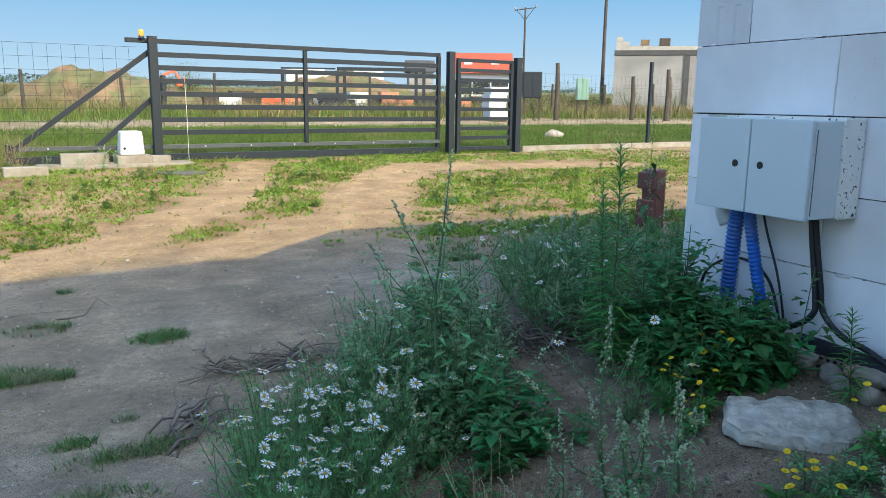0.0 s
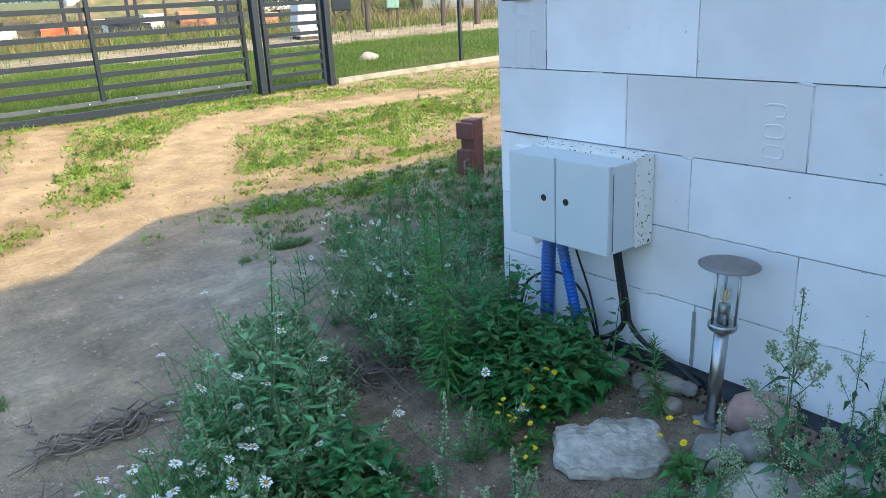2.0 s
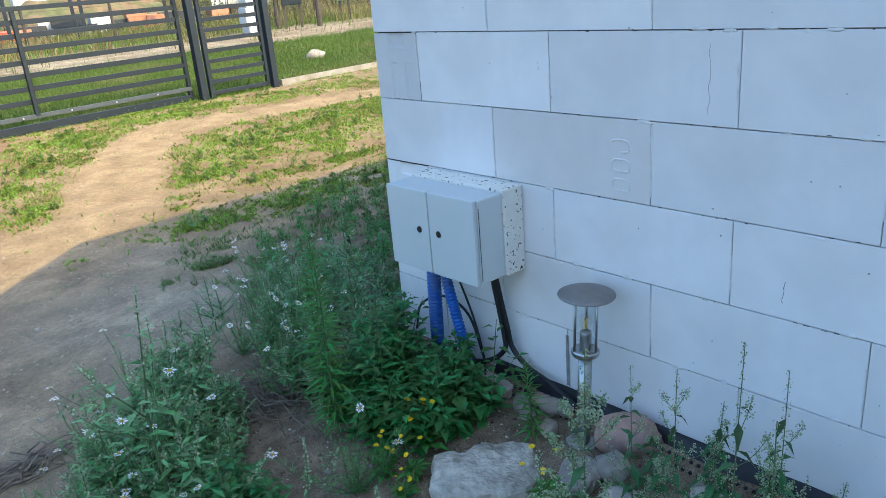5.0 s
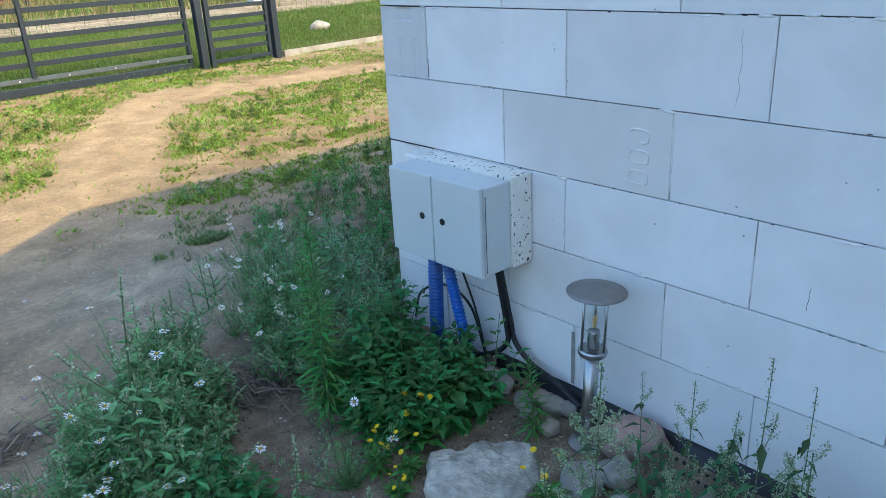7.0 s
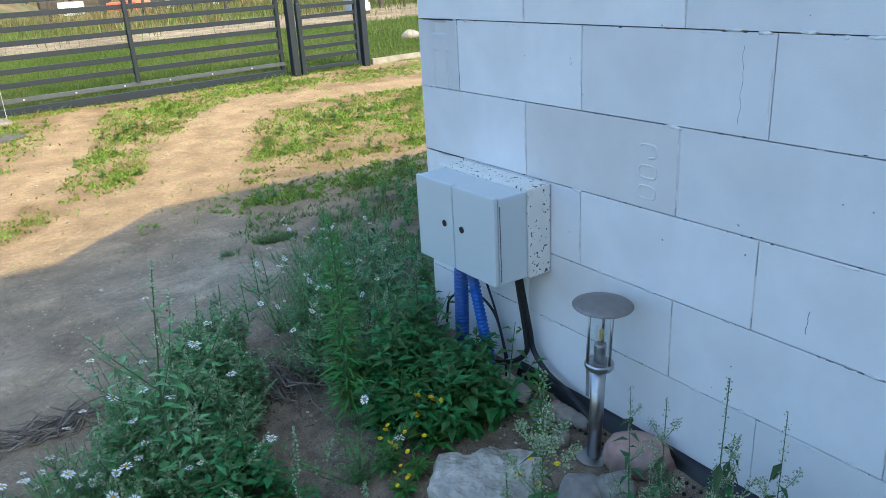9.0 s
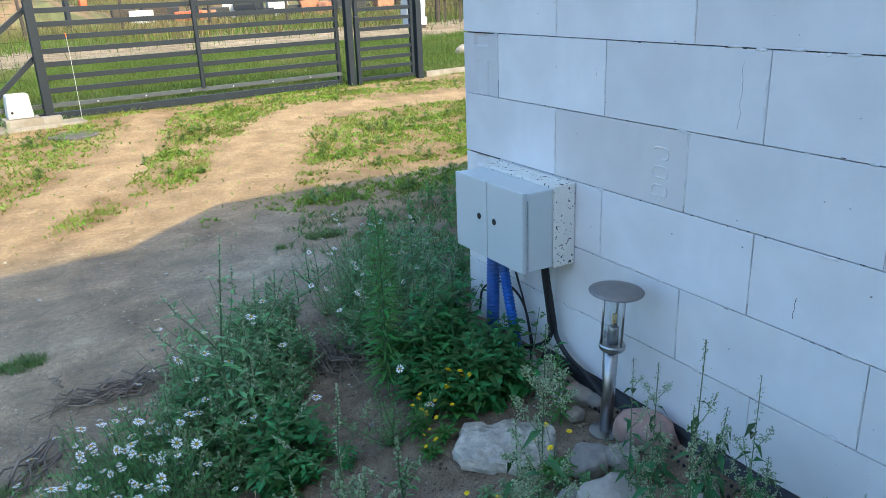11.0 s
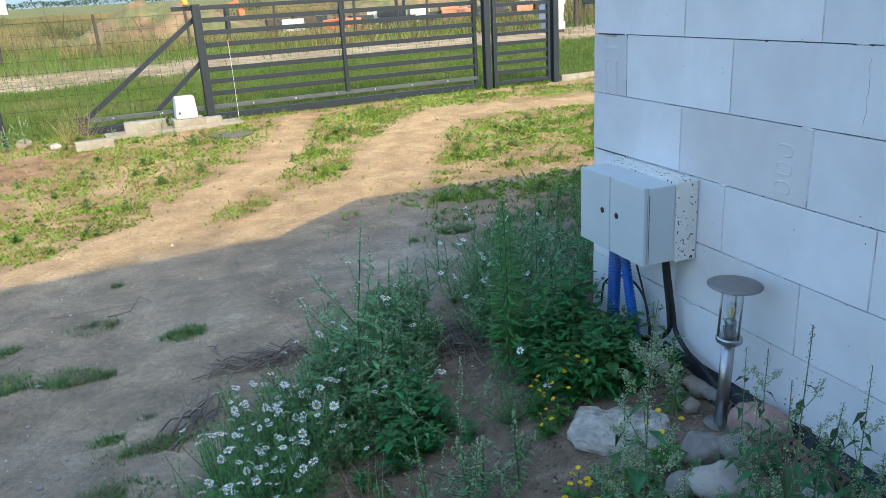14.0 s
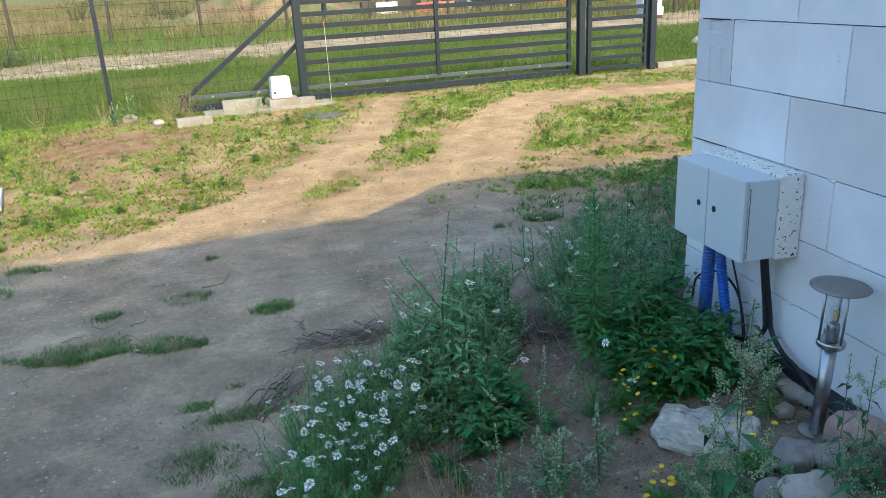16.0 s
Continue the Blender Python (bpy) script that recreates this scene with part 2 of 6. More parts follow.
def grassy(x, y):
    """How much grass grows at a place, 0 to 1."""
    x, y = np.asarray(x, float), np.asarray(y, float)
    n = fbm(x, y, 1.7, 21, 4) - 0.5
    n2 = fbm(x, y, 6.0, 33, 3) - 0.5
    g = np.zeros_like(x)
    for group, dense, rag in ((DRIVE_TUFTS, 1.3, 1.5), (GATE_GRASS, 0.95, 1.6), (YARD_GRASS, 0.62, 2.3)):
        for cx, cy, rx, ry in group:
            r = np.sqrt(((x - cx) / rx) ** 2 + ((y - cy) / ry) ** 2)
            g = np.maximum(g, dense * sstep(1.22, 0.42, r + rag * (n + 1.9 * n2)))
    g = np.maximum(g, 0.3 * sstep(0.1, 0.3, n + n2) * sstep(4.9, 5.6, y))
    g = g * np.clip(0.75 + 3.0 * n2, 0.08, 1.0)
    g = g * (1 - 0.97 * worn(x + 0.25 * n, y + 0.25 * n2))
    line = y - (10.05 + 0.105 * (x - 1.0))           # the line of the fence
    out = sstep(-0.25, 0.15, line + 0.5 * n) * (1 - 0.9 * sstep(0.1, 0.5, 0.5 - np.abs(x - 3.1) / 4.2) * sstep(1.0, 0.2, line))
    left = sstep(-1.2, -3.0, x) * sstep(4.2, 5.2, y) * 0.75
    g = np.maximum(np.maximum(g, out), left * (0.6 + n))
    road = np.abs(y - (17.5 + 0.27 * np.clip(x + 4, -3, 9)))      # the track outside
    g = g * (1 - 0.95 * sstep(2.3, 1.4, road - 0.06 * np.clip(x, 0, 8) + 1.4 * n))
    road2 = np.abs(y - 39 - 0.15 * x)
    return np.clip(g * (1 - 0.8 * sstep(3.5, 2.0, road2 + 4 * n)), 0, 1)


def ground():
    def axis(lo, hi, step, far):
        mid = np.arange(lo, hi + step / 2, step)
        grow = step * 1.16 ** np.arange(1, 66)
        o = np.cumsum(grow)
        o = o[o < far]
        return np.concatenate([(lo - o)[::-1], mid, hi + o])
    xs, ys = axis(-3.6, 7.0, 0.055, 1500), axis(0.4, 10.6, 0.055, 2400)
    X, Y = np.meshgrid(xs, ys)
    Z = terrain(X, Y)
    nx, ny = len(xs), len(ys)
    idx = np.arange(nx * ny).reshape(ny, nx)
    faces = np.stack([idx[:-1, :-1], idx[:-1, 1:], idx[1:, 1:], idx[1:, :-1]], -1).reshape(-1, 4)
    me = bpy.data.meshes.new("ground")
    me.from_pydata(np.stack([X, Y, Z], -1).reshape(-1, 3).tolist(), [], faces.tolist())
    me.polygons.foreach_set("use_smooth", np.ones(len(faces), bool))
    at = me.attributes.new("grass", "FLOAT", "POINT")
    at.data.foreach_set("value", grassy(X, Y).reshape(-1))
    m = bpy.data.materials.new("sandy_soil")
    m.use_nodes = True
    nt = m.node_tree
    b = nt.nodes["Principled BSDF"]
    b.inputs["Roughness"].default_value, b.inputs["Specular IOR Level"].default_value = 0.95, 0.15
    co = nt.nodes.new("ShaderNodeTexCoord").outputs["Object"]

    def nz(sc, det=8.0):
        n = nt.nodes.new("ShaderNodeTexNoise")
        n.inputs["Scale"].default_value, n.inputs["Detail"].default_value = sc, det
        nt.links.new(co, n.inputs["Vector"])
        return n.outputs["Fac"]

    def ramp(src, *stops):
        r = nt.nodes.new("ShaderNodeValToRGB")
        while len(r.color_ramp.elements) < len(stops):
            r.color_ramp.elements.new(0.5)
        for e, (p, c) in zip(r.color_ramp.elements, stops):
            e.position, e.color = p, (*c, 1)
        nt.links.new(src, r.inputs[0])
        return r.outputs[0]

    def mix(fac, a, c, mode="MIX"):
        x = nt.nodes.new("ShaderNodeMixRGB")
        x.blend_type = mode
        for i, s in enumerate((fac, a, c)):
            if isinstance(s, (int, float)):
                x.inputs[i].default_value = s
            else:
                nt.links.new(s, x.inputs[i])
        return x.outputs[0]
    soil = ramp(nz(0.8), (0.32, (0.195, 0.15, 0.095)), (0.5, (0.245, 0.194, 0.128)), (0.66, (0.30, 0.245, 0.168)))
    scuff = ramp(nz(2.6, 10.0), (0.5, (1.0, 1.0, 1.0)), (0.62, (1.32, 1.3, 1.26)))
    soil = mix(1.0, soil, scuff, "MULTIPLY")
    fine = mix(1.0, ramp(nz(4), (0.3, (0.78, 0.78, 0.78)), (0.7, (1.2, 1.2, 1.2))), ramp(nz(32), (0.32, (0.86, 0.86, 0.86)), (0.68, (1.12, 1.12, 1.12))), "MULTIPLY")
    grit = ramp(nz(240, 8), (0.36, (0.5, 0.5, 0.5)), (0.5, (1.0, 1.0, 1.0)), (0.68, (1.4, 1.4, 1.4)))
    soil = mix(1.0, mix(1.0, soil, fine, "MULTIPLY"), grit, "MULTIPLY")
    # grey packed drive turns to ochre soil; part of the sun's warmth is in this colour
    yard = nt.nodes.new("ShaderNodeAttribute")
    yard.attribute_name = "yard"
    soil = mix(yard.outputs["Fac"], soil, mix(1.0, ramp(nz(1.7), (0.33, (0.185, 0.12, 0.06)), (0.5, (0.255, 0.175, 0.095)), (0.66, (0.31, 0.225, 0.13))), mix(1.0, fine, grit, "MULTIPLY"), "MULTIPLY"))
    rut = nt.nodes.new("ShaderNodeAttribute")
    rut.attribute_name = "worn"
    soil = mix(rut.outputs["Fac"], soil, mix(1.0, ramp(nz(5), (0.3, (0.295, 0.207, 0.113)), (0.65, (0.375, 0.272, 0.155))), mix(1.0, fine, grit, "MULTIPLY"), "MULTIPLY"))
    loam = nt.nodes.new("ShaderNodeAttribute")
    loam.attribute_name = "loam"
    soil = mix(loam.outputs["Fac"], soil, mix(1.0, ramp(nz(7), (0.35, (0.13, 0.078, 0.04)), (0.65, (0.24, 0.155, 0.085))), grit, "MULTIPLY"))
    g2 = nt.nodes.new("ShaderNodeAttribute")
    g2.attribute_name = "garden"
    tilled = ramp(nz(14), (0.35, (0.14, 0.108, 0.072)), (0.6, (0.215, 0.168, 0.115)), (0.75, (0.3, 0.24, 0.17)))
    soil = mix(g2.outputs["Fac"], soil, mix(1.0, tilled, grit, "MULTIPLY"))
    humus = ramp(nz(9), (0.35, (0.09, 0.075, 0.045)), (0.65, (0.17, 0.15, 0.085)))
    straw = ramp(nz(2.2), (0.4, (0.07, 0.125, 0.02)), (0.62, (0.15, 0.16, 0.045)))
    under = mix(0.6, humus, straw)
    a = nt.nodes.new("ShaderNodeAttribute")
    a.attribute_name = "grass"
    col = mix(ramp(a.outputs["Fac"], (0.2, (0, 0, 0)), (1.0, (0.85, 0.85, 0.85))), soil, under)
    nt.links.new(col, b.inputs["Base Color"])
    bp = nt.nodes.new("ShaderNodeBump")
    bp.inputs["Strength"].default_value, bp.inputs["Distance"].default_value = 0.35, 0.015
    nt.links.new(mix(0.4, nz(16), nz(150, 10)), bp.inputs["Height"])
    nt.links.new(bp.outputs[0], b.inputs["Normal"])
    me.materials.append(m)
    wr = me.attributes.new("worn", "FLOAT", "POINT")
    wr.data.foreach_set("value", (0.75 * worn(X + 0.3 * (fbm(X, Y, 1.9, 81, 3) - 0.5), Y + 0.3 * (fbm(X, Y, 1.9, 82, 3) - 0.5))).reshape(-1))
    # ochre amount rises with y across the house shadow's edge, painting the sunny side warmer
    yd = me.attributes.new("yard", "FLOAT", "POINT")
    yd.data.foreach_set("value", (0.9 * sstep(3.8, 6.4, Y + 2.2 * (fbm(X, Y, 0.9, 95, 4) - 0.5)) * sstep(12.0, 10.0, Y)).reshape(-1))
    lm = me.attributes.new("loam", "FLOAT", "POINT")
    lm.data.foreach_set("value", (0.9 * sstep(1.2, 0.5, np.hypot((X + 1.9) / 1.6, (Y - 8.2) / 1.1) + 1.2 * (fbm(X, Y, 1.6, 91, 4) - 0.5))).reshape(-1))
    gd = me.attributes.new("garden", "FLOAT", "POINT")
    gd.data.foreach_set("value", (sstep(0.55, 1.0, X + 0.5 * (fbm(X, Y, 2.0, 71, 3) - 0.5)) * sstep(3.0, 2.3, Y - 0.2 * X + 0.6 * (fbm(X, Y, 2.5, 72, 3) - 0.5))).reshape(-1))
    return tagged(new("ground", me), "sandy yard with worn grass patches and open fields beyond", "ground", kind="structure")


ground()

# ---- the house: a wall of aerated concrete blocks; the rest unseen, roof and south block added for shadow ----
WX, WY = 2.14, 2.22            # face and corner of the wall
COURSE0, PITCH, LENGTH = 0.272, 0.242, 0.605


def house():
    bm = bmesh.new()
    box(bm, (WX + 0.012, -12, -0.2), (WX + 0.25, WY - 0.012, 2.3))
    wall = tagged(obj("wall_west", bm, JOINT), "white aerated concrete block wall of a house shell", "wall", kind="structure")
    bm = bmesh.new()
    box(bm, (WX + 0.25, WY - 0.25, -0.2), (11.0, WY, 2.3))
    tagged(obj("wall_north", bm, PLASTER), "pale block wall at the far side of the house", "wall", kind="structure")
    bm = bmesh.new()
    box(bm, (10.75, -12, -0.2), (11.0, WY - 0.25, 2.3))
    tagged(obj("wall_east", bm, PLASTER), "pale outer wall of the house", "wall", kind="structure")
    # unseen slab added to cast the shadow; its outline follows the stepped edge
    bm = bmesh.new()
    outline = [(2.33, 2.56), (11.4, 2.64), (11.4, -12.3), (2.0, -12.3), (2.0, 0.9), (1.54, 1.83)]
    lo = [bm.verts.new((x, y, 2.32)) for x, y in outline]
    hi = [bm.verts.new((x, y, 2.5)) for x, y in outline]
    bm.faces.new(lo)
    bm.faces.new(hi[::-1])
    for i in range(6):
        bm.faces.new((lo[i], hi[i], hi[(i + 1) % 6], lo[(i + 1) % 6]))
    bmesh.ops.recalc_face_normals(bm, faces=bm.faces)
    box(bm, (WX + 0.3, -12, 2.301), (10.7, WY - 0.3, 2.319))
    tagged(obj("roof", bm, PLASTER), "unseen flat roof slab added to cast the house shadow", "roof", kind="structure")
    # tall block added out of view, sized to shade the left of the drive
    bm = bmesh.new()
    m = Matrix.Translation((2.14, -2.42, 0)) @ Matrix.Rotation(radians(5.6), 4, "Z")
    box(bm, (-5.2, -8, -0.2), (0.46, 0, 5.83), 0, m)
    tagged(obj("wall_south", bm, PLASTER), "plain unseen block added behind the yard to cast shade", "wall", kind="structure")
    return wall


WALL = house()


def block_wall(wall):
    """Blocks of the west wall: each one its own piece with a worn edge."""
    rng = random.Random(4)
    # distance of the first butt joint from the corner, by course upwards from the ground
    first = {0: 0.285, 1: 0.605, 2: 0.245, 3: 0.60, 4: 0.245, 5: 0.60, 6: 0.245, 7: 0.60, 8: 0.3, 9: 0.6}
    shapes = {}

    def mesh_for(L, k):
        key = (round(L, 3), k)
        if key in shapes:
            return shapes[key]
        r = random.Random(k * 31 + int(L * 1000))
        bm = bmesh.new()
        h, w = PITCH - 0.0014, 0.06
        box(bm, (0, 0, 0.0018), (w, L - 0.003, h))
        front = [e for e in bm.edges if all(abs(v.co.x) < 1e-6 for v in e.verts)]
        bmesh.ops.bevel(bm, geom=front, offset=0.0008 + 0.0010 * r.random(), segments=1, affect="EDGES")
        me = bpy.data.meshes.new("block")
        bm.to_mesh(me)
        bm.free()
        me.materials.append(BLOCK)
        shapes[key] = me
        return me
    def pocket_block(L, kind):
        """A corner piece with a grip pocket (and side grooves) pressed into its face."""
        h, w, ny, nz = PITCH - 0.003, 0.06, 28, 28
        bm = bmesh.new()
        rows = []
        for j in range(nz + 1):
            r = []
            for i in range(ny + 1):
                y, z = (L - 0.003) * i / ny, 0.0015 + (h - 0.0015) * j / nz
                u, v = y / L, z / h
                x = 0.0
                if 0.82 < v < 0.97:
                    x = 0.009 * min(1.0, max(0.0, (0.2 - abs(u - 0.48)) / 0.06))
                if kind == "grooved" and (0.18 < u < 0.3 or 0.5 < u < 0.6) and v < 0.55:
                    x = 0.0035
                r.append(bm.verts.new((x, y, z)))
            rows.append(r)
        for a, b in zip(rows, rows[1:]):
            for i in range(ny):
                bm.faces.new((a[i], b[i], b[i + 1], a[i + 1]))
        box(bm, (0.02, 0, 0.0015), (w, L - 0.003, h))
        me = bpy.data.meshes.new("block")
        bm.to_mesh(me)
        bm.free()
        me.materials.append(BLOCK_GREY if kind == "grooved" else BLOCK)
        return me
    for c in range(-1, 8):
        y, L = WY, first.get(c, 0.45)
        while y > -4.0:
            me = mesh_for(L, rng.randrange(3))
            if y == WY and c in (2, 4):
                me = pocket_block(L, "grooved" if c == 4 else "plain")
            if c == 3 and abs(y - (WY - 0.60)) < 0.01:
                me = me.copy()
                me.materials[0] = BLOCK_MID
            ob = new("block", me)
            ob.parent = wall
            ob.location = (WX + rng.uniform(-0.0012, 0.0012), y - L + 0.0015, COURSE0 + c * PITCH)
            y -= L
            L = LENGTH
    # squeezed-out mortar along the beds and butts
    for _ in range(66):
        c = rng.randrange(0, 7)
        y, z = rng.uniform(0.1, 2.15), COURSE0 + c * PITCH + rng.uniform(-0.006, 0.004)
        if 1.45 < y < 2.05 and 0.68 < z < 1.02:
            continue
        bm = bmesh.new()
        bmesh.ops.create_icosphere(bm, subdivisions=2, radius=1.0)
        a, b = rng.uniform(0.006, 0.028), rng.uniform(0.002, 0.006)
        for v in bm.verts:
            k = 1 + 0.5 * noise.noise(v.co * 2 + Vector((y * 9, z * 9, 0)))
            v.co = Vector((v.co.x * 0.0022, v.co.y * a * k, v.co.z * b * k))
        s = part("mortar_smear", bm, GLUE, wall, smooth=True)
        s.location = (WX - 0.0005, y, z)
    # upright smears at butt joints
    for y, c in ((1.98, 4), (1.372, 4), (0.771, 4), (1.624, 3), (1.013, 3), (0.41, 3), (1.373, 2), (0.766, 2), (1.011, 1), (0.408, 1), (1.624, 5), (1.018, 5)):
        bm = bmesh.new()
        n = 14
        h0, h1 = rng.uniform(0.0, 0.3), rng.uniform(0.6, 0.97)
        for side in (0.0,):
            vs = []
            for k in range(n + 1):
                z = COURSE0 + PITCH * (c + h0 + (h1 - h0) * k / n)
                w = 0.0028 + 0.004 * max(0, noise.noise(Vector((y * 7, z * 40, 0)))) 
                vs.append([bm.verts.new((WX + 0.004, y - w, z)), bm.verts.new((WX - 0.0024, y - w * 0.4, z)), bm.verts.new((WX - 0.002, y + w * 0.5, z)), bm.verts.new((WX + 0.004, y + w, z))])
            for a, b in zip(vs, vs[1:]):
                for k in range(3):
                    bm.faces.new((a[k], b[k], b[k + 1], a[k + 1]))
        part("mortar_smear", bm, GLUE, wall, smooth=True)
    # wide open butt joint in the lowest course
    bm = bmesh.new()
    rows = []
    for k in range(13):
        z = 0.30 + 0.016 * k
        w = 0.007 + 0.003 * noise.noise(Vector((0, z * 30, 4)))
        rows.append([bm.verts.new((WX - 0.002, 1.33 - w, z)), bm.verts.new((WX - 0.002, 1.33 + w, z))])
    for a, b in zip(rows, rows[1:]):
        bm.faces.new((a[0], b[0], b[1], a[1]))
    part("mortar_patch", bm, DARKMORTAR, wall, "grey mortar filling an open joint")
    # rounded relief marks pressed into one block
    for k in range(3):
        pts = []
        z0, hh, ww = 1.045 + 0.058 * k, 0.018, 0.03
        for j in range(24 if k != 2 else 17):
            a = j * 2 * math.pi / 24 + (0.5 if k == 2 else 0)
            sq = lambda v: math.copysign(abs(v) ** 0.6, v)
            pts.append((WX + 0.0005, 1.115 + ww * sq(math.cos(a)), z0 + hh * sq(math.sin(a))))
        if k != 2:
            pts += pts[:1]
        part("relief_mark", tube(bmesh.new(), pts, 0.0044, 6), BLOCK_MID, wall)
    # hairline cracks and small chips in the faces
    for y0, z0, z1 in ((0.845, 1.27, 1.45), (0.62, 0.80, 0.86), (1.25, 1.06, 1.10)):
        pts = []
        for k in range(25):
            z = z0 + (z1 - z0) * k / 24
            pts.append((WX + 0.0001, y0 + 0.006 * noise.noise(Vector((y0 * 5, z * 34, 0))) + 0.002 * noise.noise(Vector((y0 * 5, z * 150, 3))) + 0.02 * (z1 - z), z))
        part("hairline_crack", tube(bmesh.new(), pts, 0.00065, 4), JOINT, wall)
    bm = bmesh.new()
    for _ in range(70):
        y, z = rng.uniform(0.0, 2.2), rng.uniform(0.32, 1.7)
        if 1.45 < y < 2.05 and 0.68 < z < 1.02:
            continue
        a = rng.uniform(0.0012, 0.0035)
        m = Matrix.Translation((WX - 0.0006, y, z)) @ Matrix.Rotation(rng.uniform(0, 3), 4, "X") @ Matrix.Diagonal((0.0006, a * rng.uniform(0.4, 1), a, 1))
        bmesh.ops.create_icosphere(bm, subdivisions=1, radius=1.0, matrix=m)
    part("chip_mark", bm, DARKMORTAR, wall)["kind"] = "stuff"
    # crumbled arrises along the beds
    bm = bmesh.new()
    for _ in range(150):
        y, z = rng.uniform(-0.2, 2.2), COURSE0 + rng.randrange(0, 7) * PITCH + rng.gauss(0.0004, 0.0012)
        m = Matrix.Translation((WX - 0.0008, y, z)) @ Matrix.Diagonal((0.0007, rng.uniform(0.002, 0.011), rng.uniform(0.0006, 0.0016), 1))
        bmesh.ops.create_icosphere(bm, subdivisions=1, radius=1.0, matrix=m)
    part("crumbled_edge", bm, JOINT, wall)["kind"] = "stuff"



# ---- gate and fence ----
GL = Matrix.Translation((1.0, 9.99, 0)) @ Matrix.Rotation(0.105, 4, "Z")


def gp(s, off=0.0, z=0.0):
    """A place on the fence line: s along it from the gate post, off behind it."""
    return GL @ Vector((s, off, z))


def fence_post(s, h, w=0.06, z=None, off=0.0, name="fence_post", label="dark grey square steel fence post"):
    p = gp(s, off)
    z = tz(p.x, p.y) - 0.1 if z is None else z
    th = empty(name, (p.x, p.y, z), 6.0)
    bm = box(bmesh.new(), (-w / 2, -w / 2, 0), (w / 2, w / 2, h), 0.004)
    part("post", bm, STEEL_DARK, th)
    bm = box(bmesh.new(), (-w / 2 - 0.003, -w / 2 - 0.003, h + 0.0005), (w / 2 + 0.003, w / 2 + 0.003, h + 0.012), 0.003)
    part("cap", bm, STEEL_DARK, th)
    return tagged(th, label, "fence post", "fence posts")


RAIL = material("worn_grey_paint", (0.055, 0.063, 0.066), 0.5, var=0.2, scale=10)


def sliding_gate():
    g = empty("sliding_gate", gp(0, 0.14, 0.195), 6.016)
    # leaf in its own frame: x along, z up, y behind
    H0, H1, X0, X1 = 0.08, 1.51, -1.6, 4.14
    rail = lambda n, a, b, w, h, mat=STEEL_DARK, lab="": part(n, bar(bmesh.new(), a, b, w, h, bevel=0.003), mat, g, lab)
    rail("bottom_beam", (X0, 0, 0.10), (X1, 0, 0.10), 0.07, 0.09)
    rail("guide_rail", (X0 + 0.1, -0.02, 0.235), (X1, -0.02, 0.235), 0.045, 0.05, RAIL, "grey lower guide rail with drive rack")
    rail("top_rail", (-0.28, 0, H1), (X1, 0, H1), 0.05, 0.055)
    for i in range(7):
        z = 0.41 + i * (H1 - 0.41) / 7.0
        rail("slat", (0.03, 0, z), (X1 - 0.04, 0, z), 0.03, 0.062)
    rail("end_stile", (X1 - 0.02, 0, 0.14), (X1 - 0.02, 0, H1 - 0.03), 0.05, 0.05)
    rail("front_stile", (0.02, 0, 0.14), (0.02, 0, H1 - 0.03), 0.05, 0.05)
    rail("middle_stile", (1.98, -0.04, 0.25), (1.98, -0.04, H1 - 0.03), 0.05, 0.04)
    rail("brace", (X0 + 0.02, 0, 0.2), (0.0, 0, H1 - 0.12), 0.05, 0.06)
    rail("brace", (-0.72, 0, 0.2), (0.0, 0, 0.83), 0.05, 0.06)
    bm = box(bmesh.new(), (X0 - 0.03, -0.04, 0.06), (X0 + 0.05, 0.04, 0.29), 0.006)
    part("tail_plate", bm, STEEL_DARK, g)
    for i in range(9):
        rail("rack_bolt", (X0 + 0.4 + i * 0.6, -0.046, 0.235), (X0 + 0.4 + i * 0.6, -0.054, 0.235), 0.02, 0.02, ZINC)
    return tagged(g, "anthracite steel cantilever sliding gate with horizontal slats, closed", "gate")


def wicket():
    g = empty("wicket_gate", gp(4.40, 0.02, 0.25), 6.016)
    W, H = 1.0, 1.39
    rail = lambda n, a, b, w, h: part(n, bar(bmesh.new(), a, b, w, h, bevel=0.003), STEEL_DARK, g)
    rail("stile", (0, 0, 0.05), (0, 0, H), 0.05, 0.05)
    rail("stile", (W, 0, 0.05), (W, 0, H), 0.05, 0.05)
    rail("top_rail", (-0.025, 0, H), (W + 0.025, 0, H), 0.05, 0.05)
    rail("bottom_rail", (-0.025, 0, 0.07), (W + 0.025, 0, 0.07), 0.05, 0.05)
    for i in range(8):
        z = 0.23 + i * 0.145
        rail("slat", (0.026, 0, z), (W - 0.026, 0, z), 0.03, 0.055)
    bm = box(bmesh.new(), (-0.03, -0.05, 0.68), (0.03, -0.026, 0.92), 0.004)
    lock = part("lock_plate", bm, STEEL_DARK, g)
    part("handle", bar(bmesh.new(), (0, -0.07, 0.83), (0.11, -0.07, 0.83), 0.018, 0.018, bevel=0.004), RUBBER, lock)
    return tagged(g, "anthracite steel wicket gate with horizontal slats, shut", "gate")


def taper(bm, z0, z1, k):
    for v in bm.verts:
        f = 1 + (k - 1) * (v.co.z - z0) / (z1 - z0)
        v.co.x, v.co.y = v.co.x * f, v.co.y * f
    return bm


